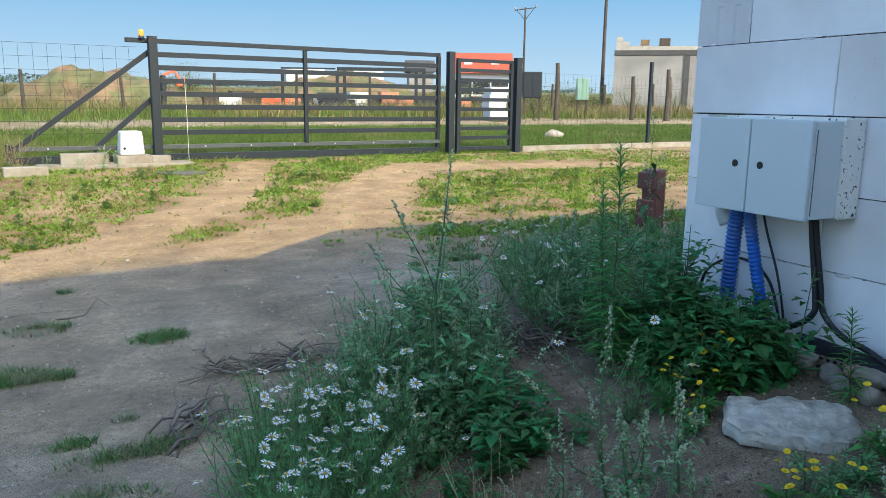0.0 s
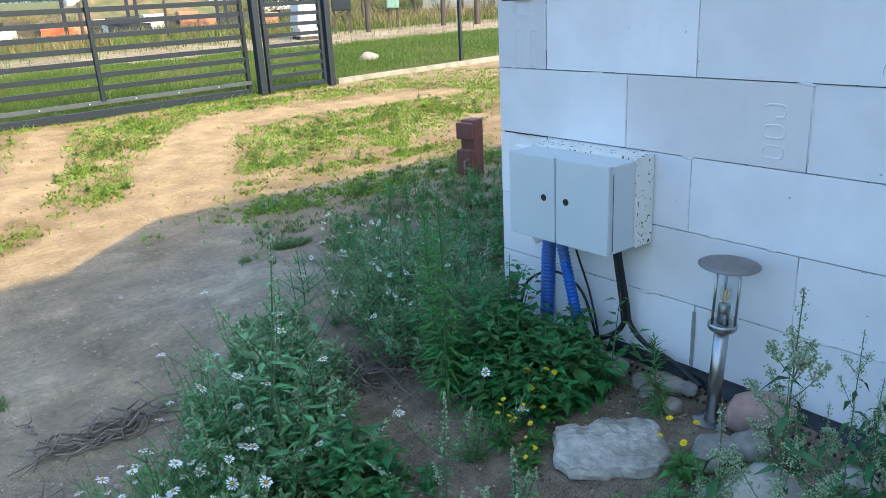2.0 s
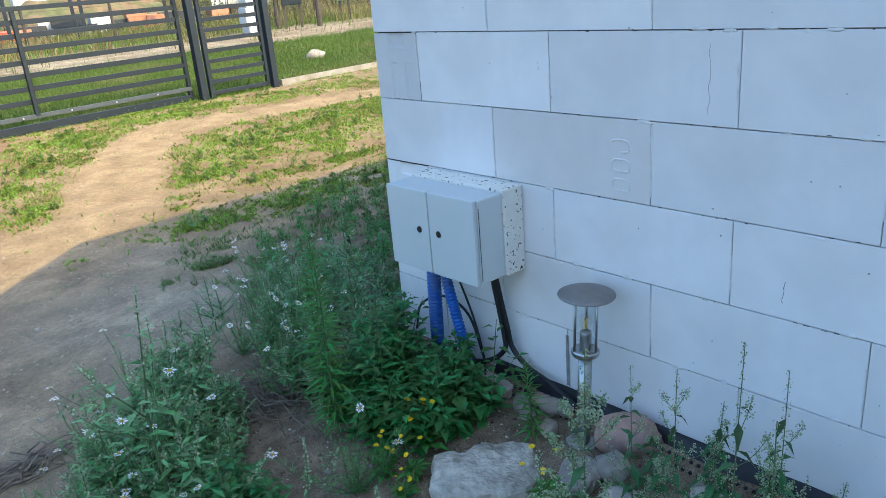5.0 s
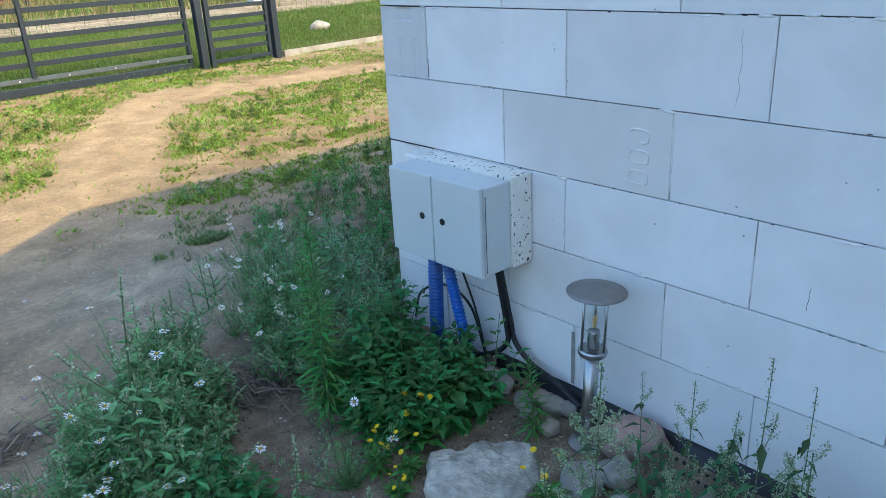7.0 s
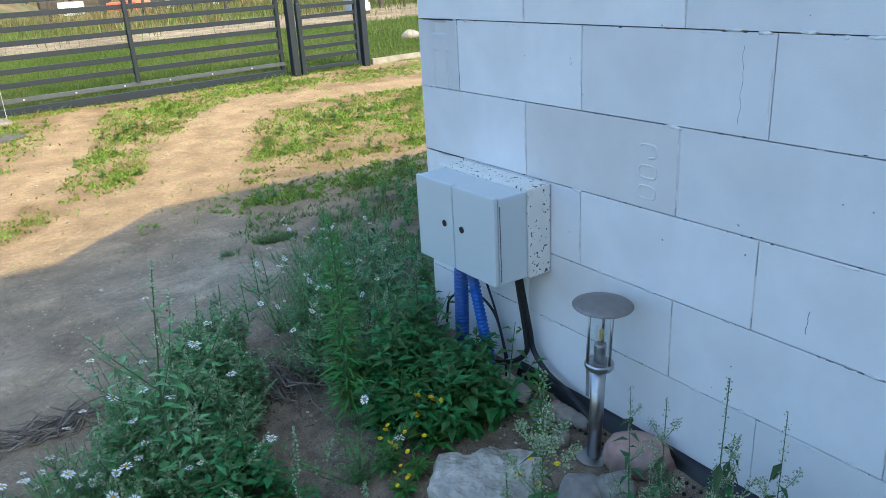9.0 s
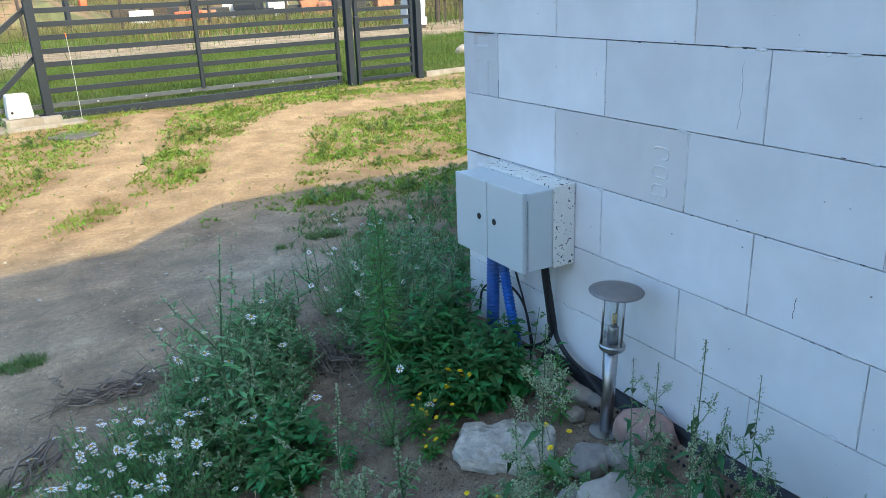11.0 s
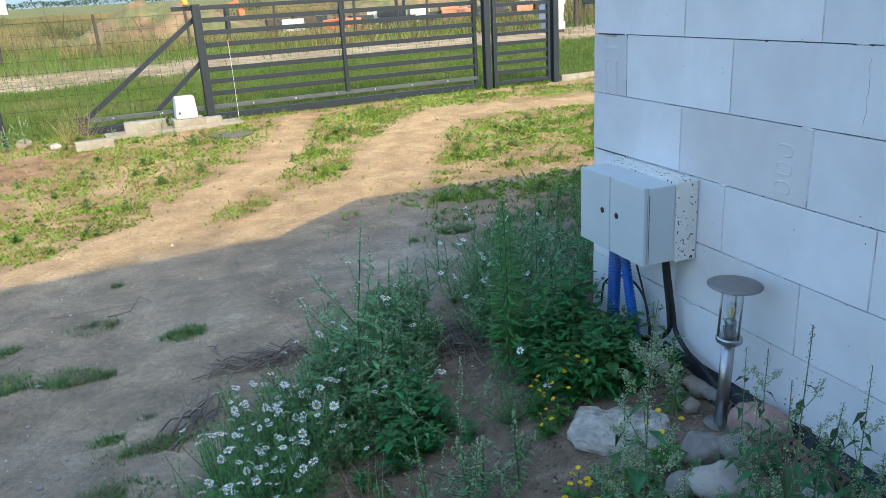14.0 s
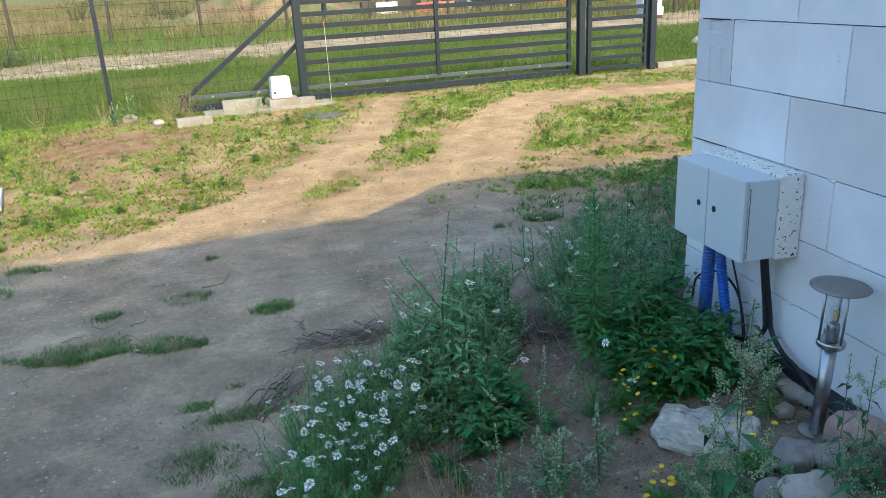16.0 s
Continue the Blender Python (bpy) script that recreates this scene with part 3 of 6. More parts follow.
def gate_drive():
    th = empty("gate_drive", gp(-0.33, -0.12, 0.24), 6.0)
    z = 0.0
    part("cover", taper(box(bmesh.new(), (-0.15, -0.13, 0.12), (0.13, 0.11, 0.40), 0.03), 0.12, 0.4, 0.86), WHITEPLASTIC, th)
    part("plinth", box(bmesh.new(), (-0.19, -0.15, -0.08), (0.20, 0.15, 0.118), 0.01), CONCRETE, th)
    part("key_hole", tube(bmesh.new(), [(-0.1, -0.143, 0.2), (-0.1, -0.138, 0.2)], 0.016, 10), RUBBER, th)
    return tagged(th, "white sliding gate motor on a concrete plinth", "gate motor")


IRON = material("rusty_iron", (0.10, 0.09, 0.085), 0.75, var=0.3, scale=25, bump=0.5, bump_scale=60)


def concrete_bits():
    for s, off, a, sz, nm, lab in [(-0.86, -0.2, 2, (0.5, 0.2, 0.17), "concrete_block", "pale concrete block lying by the gate"), (-0.02, -0.2, 5, (0.22, 0.14, 0.12), "concrete_block", "pale concrete offcut at the gate post"),
                                   (-1.5, -0.75, 10, (0.42, 0.12, 0.1), "kerb_stone", "weathered kerb stone half sunk in grass")]:
        p = gp(s, off)
        bm = box(bmesh.new(), (-sz[0] / 2, -sz[1] / 2, -0.04), (sz[0] / 2, sz[1] / 2, sz[2]), 0.012)
        ob = obj(nm, bm, CONCRETE)
        ob.matrix_world = pose(p.x, p.y, tz(p.x, p.y), 0, 0, a)
        tagged(ob, lab, "concrete block")
    bm = box(bmesh.new(), (-1.35, -0.24, -0.1), (0.35, 0.12, 0.03), 0.012)
    ob = obj("gate_foundation", bm, CONCRETE)
    ob.matrix_world = pose(*gp(0, -0.1, 0.235), 0, 0, 6)
    tagged(ob, "concrete foundation strip beneath the gate drive", "foundation", kind="structure")
    p = gp(0.05, -0.95)
    bm = lathe(bmesh.new(), [(0.27, -0.08), (0.27, 0.012), (0.255, 0.02), (0.24, 0.014), (0.1, 0.018)], 28)
    ob = obj("manhole_cover", bm, IRON)
    ob.location = (p.x, p.y, tz(p.x, p.y))
    tagged(ob, "dark round manhole cover in the grass", "manhole")


for s_, w_, h_ in ((0.0, 0.1, 1.6), (4.25, 0.1, 1.6), (5.51, 0.1, 1.56)):
    fence_post(s_, h_, w_, name="gate_post", label="anthracite steel gate post set in the ground")
fence_post(4.37, 1.1, 0.06, off=-0.03, name="gate_catch_post", label="short anthracite steel post beside the wicket gate")
sliding_gate()
wicket()
gate_drive()
concrete_bits()
for s_ in (-2.45, 8.5, 11.0, -5.2, -7.7, 13.1):
    fence_post(s_, 1.6, 0.05)

# ---- electric box, conduits, lamp ----
def meter_box():
    th = empty("meter_box", (2.137, 1.755, 0.70))
    X0, XF, Y0, Y1, H = -0.225, -0.096, -0.25, 0.19, 0.287
    part("foam_backing", box(bmesh.new(), (XF + 0.002, Y0 - 0.004, -0.006), (0, Y1 + 0.01, H + 0.008), 0.006), FOAM, th, "speckled foam filled gap behind the steel box")
    part("casing", box(bmesh.new(), (X0 + 0.018, Y0, 0), (XF, Y1, H), 0.006), BOXPAINT, th)
    ym = -0.025
    for nm, a, b in (("door", Y0 + 0.004, ym - 0.0025), ("door", ym + 0.0025, Y1 - 0.002)):
        d = part(nm, box(bmesh.new(), (X0, a, -0.004), (X0 + 0.016, b, H + 0.002), 0.004), BOXPAINT, th)
        yk = ym - 0.048 if a < ym - 0.1 else ym + 0.05
        part("lock", tube(bmesh.new(), [(X0 - 0.002, yk, 0.148), (X0 + 0.004, yk, 0.148)], 0.0115, 16), RUBBER, d, "black round lock")
    part("door_seam", box(bmesh.new(), (X0 + 0.019, Y0 - 0.0012, 0.012), (X0 + 0.0208, Y0 + 0.001, H - 0.025)), SEAM, th)
    return tagged(th, "light grey two-door steel meter box on the block wall", "meter box")


SEAM = material("door_seal", (0.09, 0.095, 0.1), 0.7, var=0.1, scale=20)
FOAM = material("speckled_foam", (0.80, 0.79, 0.72), 0.9, var=0.06, scale=20, bump=0.5, bump_scale=90, alt=(0.06, 0.06, 0.06), alt_scale=80, alt_pos=(0.62, 0.635))
meter_box()


def ribbed_conduit(name, pts, r, label):
    P = bez(pts, 40)
    # resample evenly, with ribs
    L = [0.0]
    for a, b in zip(P, P[1:]):
        L.append(L[-1] + (b - a).length)
    n = int(L[-1] / 0.0035)
    Q, R = [], []
    j = 0
    for i in range(n + 1):
        s = i * L[-1] / n
        while j < len(L) - 2 and L[j + 1] < s:
            j += 1
        f = (s - L[j]) / max(1e-9, L[j + 1] - L[j])
        Q.append(P[j].lerp(P[j + 1], f))
        R.append(r * (1.0 if i % 4 > 1 else 0.86))
    return tagged(obj(name, tube(bmesh.new(), Q, R, 16), BLUE, smooth=True), label, "conduit")


ribbed_conduit("blue_conduit", [(2.03, 1.855, 0.72), (2.03, 1.868, 0.6), (2.03, 1.878, 0.35), (2.02, 1.875, 0.12)], 0.027, "blue ribbed plastic conduit rising from the ground into the box")
ribbed_conduit("blue_conduit", [(2.03, 1.818, 0.72), (2.03, 1.797, 0.62), (2.03, 1.75, 0.45), (2.03, 1.708, 0.31), (2.03, 1.66, 0.12)], 0.021, "thinner blue ribbed plastic conduit rising into the box")


def cable(pts, r, label, name="black_cable"):
    return tagged(obj(name, tube(bmesh.new(), bez(pts, 8), r, 10), RUBBER, smooth=True), label, "cable")


cable([(2.08, 1.60, 0.715), (2.085, 1.592, 0.63), (2.095, 1.565, 0.47), (2.1, 1.55, 0.39), (2.1, 1.48, 0.335), (2.09, 1.375, 0.315), (2.08, 1.25, 0.27)], 0.0095, "thick black cable along the foot of the wall")
cable([(2.074, 1.61, 0.715), (2.078, 1.602, 0.63), (2.087, 1.577, 0.45), (2.083, 1.575, 0.38), (2.06, 1.64, 0.325), (2.02, 1.78, 0.29)], 0.0095, "thick black cable bending into the weeds")
cable([(2.04, 1.775, 0.72), (2.05, 1.75, 0.62), (2.06, 1.70, 0.48), (2.06, 1.66, 0.33), (2.04, 1.64, 0.2)], 0.004, "thin black wire beside the conduits")
cable([(2.11, 2.1, 0.3), (2.08, 2.02, 0.44), (2.1, 1.9, 0.5), (2.11, 1.78, 0.45), (2.1, 1.7, 0.3)], 0.005, "thin black wire looped on the wall")
# short white sleeve below the box
tagged(obj("white_sleeve", tube(bmesh.new(), bez([(2.07, 1.965, 0.715), (2.07, 1.96, 0.66), (2.075, 1.94, 0.62)], 6), 0.03, 14), WHITEPLASTIC, smooth=True), "white plastic pipe sleeve under the meter box", "pipe")


def ring_wall(r0, r1, z0, z1, seg=32):
    """A hollow cylinder with a real wall thickness."""
    bm = bmesh.new()
    rings = [[bm.verts.new((r * math.cos(k * 2 * math.pi / seg), r * math.sin(k * 2 * math.pi / seg), z)) for k in range(seg)] for r, z in ((r1, z0), (r1, z1), (r0, z1), (r0, z0))]
    for a, b in zip(rings, rings[1:] + rings[:1]):
        for k in range(seg):
            f = bm.faces.new((a[k], a[(k + 1) % seg], b[(k + 1) % seg], b[k]))
            f.smooth = True
    return bm


def garden_lamp():
    th = empty("bollard_lamp")
    th.matrix_world = pose(2.004, 1.166, tz(2.004, 1.166) - 0.002, 2.0, 0.9, 0)
    part("base_plate", lathe(bmesh.new(), [(0.055, 0), (0.055, 0.008), (0.03, 0.012)], 28), STAINLESS, th, smooth=False)
    part("pole", lathe(bmesh.new(), [(0.0215, 0.01), (0.0215, 0.32)], 24), STAINLESS, th, smooth=True)
    part("collar", lathe(bmesh.new(), [(0.040, 0.32), (0.043, 0.325), (0.043, 0.335), (0.040, 0.34)], 28), STAINLESS, th)
    part("lamp_holder", lathe(bmesh.new(), [(0.018, 0.341), (0.018, 0.395), (0.016, 0.40)], 24), STAINLESS, th, smooth=True)
    part("glass", ring_wall(0.029, 0.031, 0.342, 0.524), GLASS, th, "clear glass cylinder").visible_shadow = False
    bulb = part("bulb", lathe(bmesh.new(), [(0.008, 0.405), (0.014, 0.415), (0.02, 0.434), (0.017, 0.452), (0.006, 0.461)], 18), GLASS, th, smooth=True)
    part("filament", tube(bmesh.new(), [(-0.004, 0, 0.41), (-0.007, 0, 0.443), (0.007, 0, 0.443), (0.004, 0, 0.41)], 0.0035, 6), FILAMENT, bulb)
    for k in range(3):
        a = radians(35 + 120 * k)
        x, y = 0.037 * math.cos(a), 0.037 * math.sin(a)
        part("rod", tube(bmesh.new(), [(x, y, 0.33), (x, y, 0.535)], 0.004, 10), STAINLESS, th, smooth=True)
    part("cap", lathe(bmesh.new(), [(0.086, 0.521), (0.087, 0.523), (0.07, 0.529), (0.02, 0.546), (0.004, 0.548)], 36), SATIN, th, "shallow conical steel cap", smooth=True)
    return tagged(th, "stainless steel bollard lamp with a clear glass cylinder", "garden lamp")


def glass_mat():
    """Thin clear glass: mostly let through, with a little mirror gloss."""
    m = bpy.data.materials.new("clear_glass")
    m.use_nodes = True
    nt = m.node_tree
    tr, gl, mx = nt.nodes.new("ShaderNodeBsdfTransparent"), nt.nodes.new("ShaderNodeBsdfGlossy"), nt.nodes.new("ShaderNodeMixShader")
    tr.inputs[0].default_value = (0.96, 0.97, 0.97, 1)
    gl.inputs["Roughness"].default_value = 0.03
    mx.inputs[0].default_value = 0.035
    nt.links.new(tr.outputs[0], mx.inputs[1])
    nt.links.new(gl.outputs[0], mx.inputs[2])
    nt.links.new(mx.outputs[0], nt.nodes["Material Output"].inputs["Surface"])
    return m


GLASS = glass_mat()
SATIN = material("satin_steel", (0.27, 0.25, 0.235), 0.6, metal=0.7, var=0.1, scale=40)
FILAMENT = material("amber_filament", (0.95, 0.68, 0.28), 0.4)
garden_lamp()

# ---- stones, membrane and litter at the foot of the wall ----
STONE_PALE = material("pale_fieldstone", (0.43, 0.385, 0.32), 0.95, var=0.25, scale=18, bump=1.0, bump_scale=35, alt=(0.33, 0.3, 0.26), alt_scale=11)
LIMESTONE = material("weathered_limestone", (0.47, 0.44, 0.37), 0.95, var=0.38, scale=24, bump=1.0, bump_scale=48, alt=(0.27, 0.25, 0.20), alt_scale=10, alt_pos=(0.48, 0.66))
STONE_GREY = material("grey_fieldstone", (0.235, 0.212, 0.185), 0.8, var=0.2, scale=25, bump=0.4, bump_scale=60, alt=(0.34, 0.31, 0.27), alt_scale=9)
STONE_PINK = material("pink_granite", (0.36, 0.23, 0.185), 0.75, var=0.18, scale=40, bump=0.3, bump_scale=80, alt=(0.28, 0.2, 0.17), alt_scale=7)
STONE_BUFF = material("buff_fieldstone", (0.33, 0.28, 0.22), 0.8, var=0.2, scale=25, bump=0.4, bump_scale=60, alt=(0.24, 0.21, 0.17), alt_scale=8)
TWIG = material("dead_twigs", (0.20, 0.165, 0.13), 0.9, var=0.3, scale=20, rand=0.35, island=True)


def stone(name, at, size, rz, mat, label, seed, sub=3, rough=0.18, flat=0.0, rx=0.0):
    bm = bmesh.new()
    bmesh.ops.create_icosphere(bm, subdivisions=sub, radius=1.0)
    off = Vector((seed * 7.3, seed * 3.1, seed * 5.7))
    for v in bm.verts:
        n = v.co.normalized()
        d = 1 + rough * noise.noise(n * 1.3 + off) * 1.6 + rough * 0.5 * noise.noise(n * 3.1 + off) + rough * 0.2 * noise.noise(n * 8 + off)
        c = n * d
        if flat:
            lim = flat + 0.09 * noise.noise(n * 2 + off) + 0.10 * noise.noise(n * 5 + off) + 0.07 * noise.noise(n * 12 + off)
            c.z = min(c.z, lim)
            k = max(abs(c.x), abs(c.y))
            if k > 0.82:
                c.x, c.y = c.x * (0.82 + 0.35 * (k - 0.82)) / k, c.y * (0.82 + 0.35 * (k - 0.82)) / k
        v.co = Vector((c.x * size[0], c.y * size[1], c.z * size[2]))
    ob = obj(name, bm, mat, smooth=True)
    ob.matrix_world = pose(*at, rx, 0, rz)
    return tagged(ob, label, "stone")


def ground_stone(name, x, y, size, rz, mat, label, seed, sink=0.35, **kw):
    return stone(name, (x, y, tz(x, y) + size[2] * (1 - 2 * sink)), size, rz, mat, label, seed, **kw)


def slab_stone(x, y, size, rz, tilt):
    """A broken flat slab: ragged outline, pitted top and rough sides."""
    bm = bmesh.new()
    na, top = 64, tz(x, y) + size[2] * 0.62
    prof = [(0.001, 1.0)] + [(k / 16, 1.0) for k in range(1, 15)] + [(0.945, 0.97), (0.99, 0.8), (1.0, 0.5), (1.03, 0.1), (1.02, -0.5)]
    rings = []
    for q, (r, z) in enumerate(prof):
        ring = []
        for j in range(na):
            a = j * 2 * math.pi / na
            c, s = math.cos(a), math.sin(a)
            edge = 1 + 0.22 * noise.noise(Vector((c * 1.3, s * 1.3, 3.0))) + 0.13 * noise.noise(Vector((c * 3.5, s * 3.5, 7.0))) + 0.05 * noise.noise(Vector((c * 9, s * 9, 1.0)))
            sq = (abs(c) ** 3 + abs(s) ** 3) ** (-1 / 3)
            px, py = c * r * edge * sq * size[0], s * r * edge * sq * size[1]
            p = Vector((px, py, 0))
            dz = 0.016 * noise.noise(p * 8 + Vector((3, 1, 0))) + 0.010 * noise.noise(p * 17) + 0.007 * noise.noise(p * 38) + 0.004 * noise.noise(p * 95)
            px, py = px + 0.005 * noise.noise(Vector((px * 50, py * 50, z * 3))), py + 0.005 * noise.noise(Vector((py * 50, px * 50, z * 4 + 9)))
            ring.append(bm.verts.new((px, py, z * size[2] * 0.5 + (dz if q < 17 else dz * 0.4))))
        rings.append(ring)
    for ra, rb in zip(rings, rings[1:]):
        for j in range(na):
            bm.faces.new((ra[j], rb[j], rb[(j + 1) % na], ra[(j + 1) % na]))
    bm.faces.new(rings[0])
    ob = obj("flat_stone", bm, LIMESTONE, smooth=False)
    ob.matrix_world = pose(x, y, top - size[2] * 0.62, tilt, 0, rz)
    return tagged(ob, "large flat pale limestone slab lying on bare soil", "stone")


slab_stone(1.705, 1.315, (0.175, 0.122, 0.062), -38, 5)
ground_stone("pebble", 2.065, 1.366, (0.042, 0.026, 0.027), 74, STONE_BUFF, "rounded cobble among the stones by the lamp", 142, 0.15)
ground_stone("pebble", 2.064, 1.398, (0.030, 0.030, 0.027), 111, STONE_PINK, "rounded cobble among the stones by the lamp", 143, 0.15)
ground_stone("pebble", 2.072, 1.282, (0.036, 0.026, 0.027), 148, STONE_GREY, "rounded cobble among the stones by the lamp", 144, 0.15)
ground_stone("round_stone", 2.05, 1.03, (0.105, 0.066, 0.068), -60, STONE_PINK, "pink rounded granite stone beside the lamp", 2, 0.15)
ground_stone("pebble", 1.975, 1.285, (0.034, 0.03, 0.03), 10, STONE_BUFF, "buff rounded pebble by the lamp", 3, 0.2)
ground_stone("pebble", 2.055, 1.335, (0.052, 0.034, 0.034), -70, STONE_BUFF, "buff rounded cobble against the membrane", 4, 0.1)
ground_stone("pebble", 2.0, 1.40, (0.034, 0.028, 0.026), 30, STONE_GREY, "small grey cobble by the cable", 5, 0.2)
ground_stone("pebble", 2.03, 1.455, (0.036, 0.03, 0.034), 70, STONE_GREY, "grey cobble by the cable", 6, 0.2)
ground_stone("fieldstone", 1.83, 1.05, (0.075, 0.06, 0.052), 15, STONE_GREY, "dark grey fieldstone in the border", 7, 0.25)
ground_stone("fieldstone", 1.915, 0.99, (0.058, 0.05, 0.05), -30, STONE_GREY, "grey angular fieldstone in the border", 8, 0.15)
ground_stone("fieldstone", 1.77, 0.865, (0.095, 0.075, 0.06), -35, STONE_PALE, "pale flat fieldstone in the border", 9, 0.2, rough=0.24)
ground_stone("fieldstone", 1.68, 0.95, (0.055, 0.045, 0.04), 20, STONE_GREY, "grey fieldstone half hidden by weeds", 10, 0.25)
ground_stone("fieldstone", 1.62, 0.84, (0.05, 0.045, 0.04), 60, STONE_PINK, "reddish fieldstone half hidden by weeds", 11, 0.25)
ground_stone("fieldstone", 1.98, 0.72, (0.06, 0.045, 0.04), 60, STONE_PALE, "pale stone beside the black membrane", 12, 0.2)
ground_stone("fieldstone", 1.99, 0.47, (0.05, 0.05, 0.04), 10, STONE_GREY, "grey stone beside the black membrane", 13, 0.25)
ground_stone("rubble_piece", 2.05, 1.63, (0.13, 0.05, 0.04), 82, STONE_PALE, "broken concrete rubble at the foot of the wall", 14, 0.15, flat=0.6, rough=0.3)
ground_stone("boulder", 9.0, 13.2, (0.2, 0.15, 0.12), 10, STONE_GREY, "buff boulder in the grass beyond the fence", 15, 0.2)
ground_stone("boulder", -1.22, 9.62, (0.09, 0.07, 0.065), 20, STONE_BUFF, "buff boulder by the fence post", 16, 0.2)
ground_stone("boulder", -2.85, 9.75, (0.11, 0.09, 0.08), 50, STONE_BUFF, "weathered boulder in the grass", 17, 0.2)
ground_stone("boulder", -0.85, 9.25, (0.07, 0.06, 0.05), 0, STONE_GREY, "weathered boulder by the gate tail", 18, 0.2)
_r = random.Random(8)
for _i in range(46):
    _x, _y = _r.uniform(0.9, 2.0), _r.uniform(0.7, 1.9)
    _s = _r.uniform(0.004, 0.012)
    ground_stone("gravel_stone", _x, _y, (_s * 1.3, _s, _s * 0.8), _r.uniform(0, 180), _r.choice((STONE_GREY, STONE_BUFF)), "small loose stone on bare soil", 30 + _i, 0.3, sub=1)
for _i in range(60):
    _x, _y = _r.uniform(-1.4, 1.6), _r.uniform(2.0, 7.5)
    _s = _r.uniform(0.005, 0.014)
    ground_stone("gravel_stone", _x, _y, (_s * 1.3, _s, _s * 0.7), _r.uniform(0, 180), _r.choice((STONE_GREY, STONE_BUFF, STONE_PALE)), "small loose stone on the drive", 90 + _i, 0.3, sub=1)


def loose_grit(name, lo, hi, n, size, mat, label, seed, keep=None):
    """Countless small stones strewn on the ground, in one mesh."""
    rng = np.random.default_rng(seed)
    P = rng.uniform(lo, hi, (n, 2))
    if keep is not None:
        P = P[keep(P[:, 0], P[:, 1])]
    n = len(P)
    Z = terrain(P[:, 0], P[:, 1])
    S = size * rng.uniform(0.35, 1.0, n) ** 2
    D = np.array([(1, 0, 0.1), (0, 1, 0.1), (-1, 0, 0.1), (0, -1, 0.1), (0.1, 0.1, 0.8)])
    V = D[None] * S[:, None, None] * rng.uniform(0.6, 1.3, (n, 5, 3))
    a = rng.uniform(0, 6.28, n)
    X = V[:, :, 0] * np.cos(a)[:, None] - V[:, :, 1] * np.sin(a)[:, None] + P[:, :1]
    Y = V[:, :, 0] * np.sin(a)[:, None] + V[:, :, 1] * np.cos(a)[:, None] + P[:, 1:]
    V = np.stack([X, Y, V[:, :, 2] + Z[:, None] - 0.0005], -1)
    o = np.arange(n)[:, None] * 5
    F = np.concatenate([o + np.array([[k, (k + 1) % 4, 4]]) for k in range(4)], 1).reshape(-1, 3)
    me = bpy.data.meshes.new(name)
    me.from_pydata(V.reshape(-1, 3).tolist(), [], F.tolist())
    me.materials.append(mat)
    return tagged(new(name, me), label, "gravel", kind="stuff")


GRIT = material("loose_grit", (0.29, 0.255, 0.21), 0.9, var=0.2, scale=40, rand=0.5, island=True)
loose_grit("drive_grit", (-2.5, 1.3), (2.3, 5.2), 9000, 0.008, GRIT, "fine loose stones strewn on the drive", 61)
loose_grit("yard_grit", (-2.5, 5.0), (7.0, 9.6), 2600, 0.012, GRIT, "loose stones and clods on the sandy yard", 62)
loose_grit("soil_crumbs", (0.75, 0.5), (2.05, 2.3), 5000, 0.009, material("soil_crumbs", (0.17, 0.13, 0.09), 0.95, var=0.3, scale=40, rand=0.5, island=True), "crumbs of dark soil in the weedy border", 63)


def membrane():
    """Black dimpled sheet turned out along the foot of the wall."""
    bm = bmesh.new()
    rng = random.Random(3)
    n = 170
    rows = []
    for i in range(n + 1):
        y = 1.66 - i * 0.02
        w = 0.05 + 0.02 * noise.noise(Vector((y * 3, 0, 0))) + 0.012 * noise.noise(Vector((y * 9, 2, 0)))
        g = tz(2.05, y)
        rows.append([bm.verts.new(p) for p in ((2.139, y, 0.292 + 0.006 * noise.noise(Vector((y * 5, 1, 0)))), (2.128, y, 0.29), (2.118, y, 0.27), (2.139 - w * 0.7, y, g + 0.025), (2.139 - w, y, g + 0.008), (2.139 - w * 1.5, y, g - 0.02))])
    for a, b in zip(rows, rows[1:]):
        for k in range(5):
            bm.faces.new((a[k], a[k + 1], b[k + 1], b[k]))
    sheet = obj("dimpled_membrane", bm, RUBBER, smooth=True)
    bm = bmesh.new()
    for i in range(80):
        for k in range(2):
            y, x = 1.64 - i * 0.024 - k * 0.012, 2.072 - k * 0.025
            bmesh.ops.create_icosphere(bm, subdivisions=1, radius=0.007, matrix=Matrix.Translation((x, y, tz(x, y) + 0.022)))
    part("dimple_field", bm, RUBBER, sheet)["kind"] = "stuff"
    return tagged(sheet, "black dimpled foundation membrane along the wall foot", "membrane")


membrane()


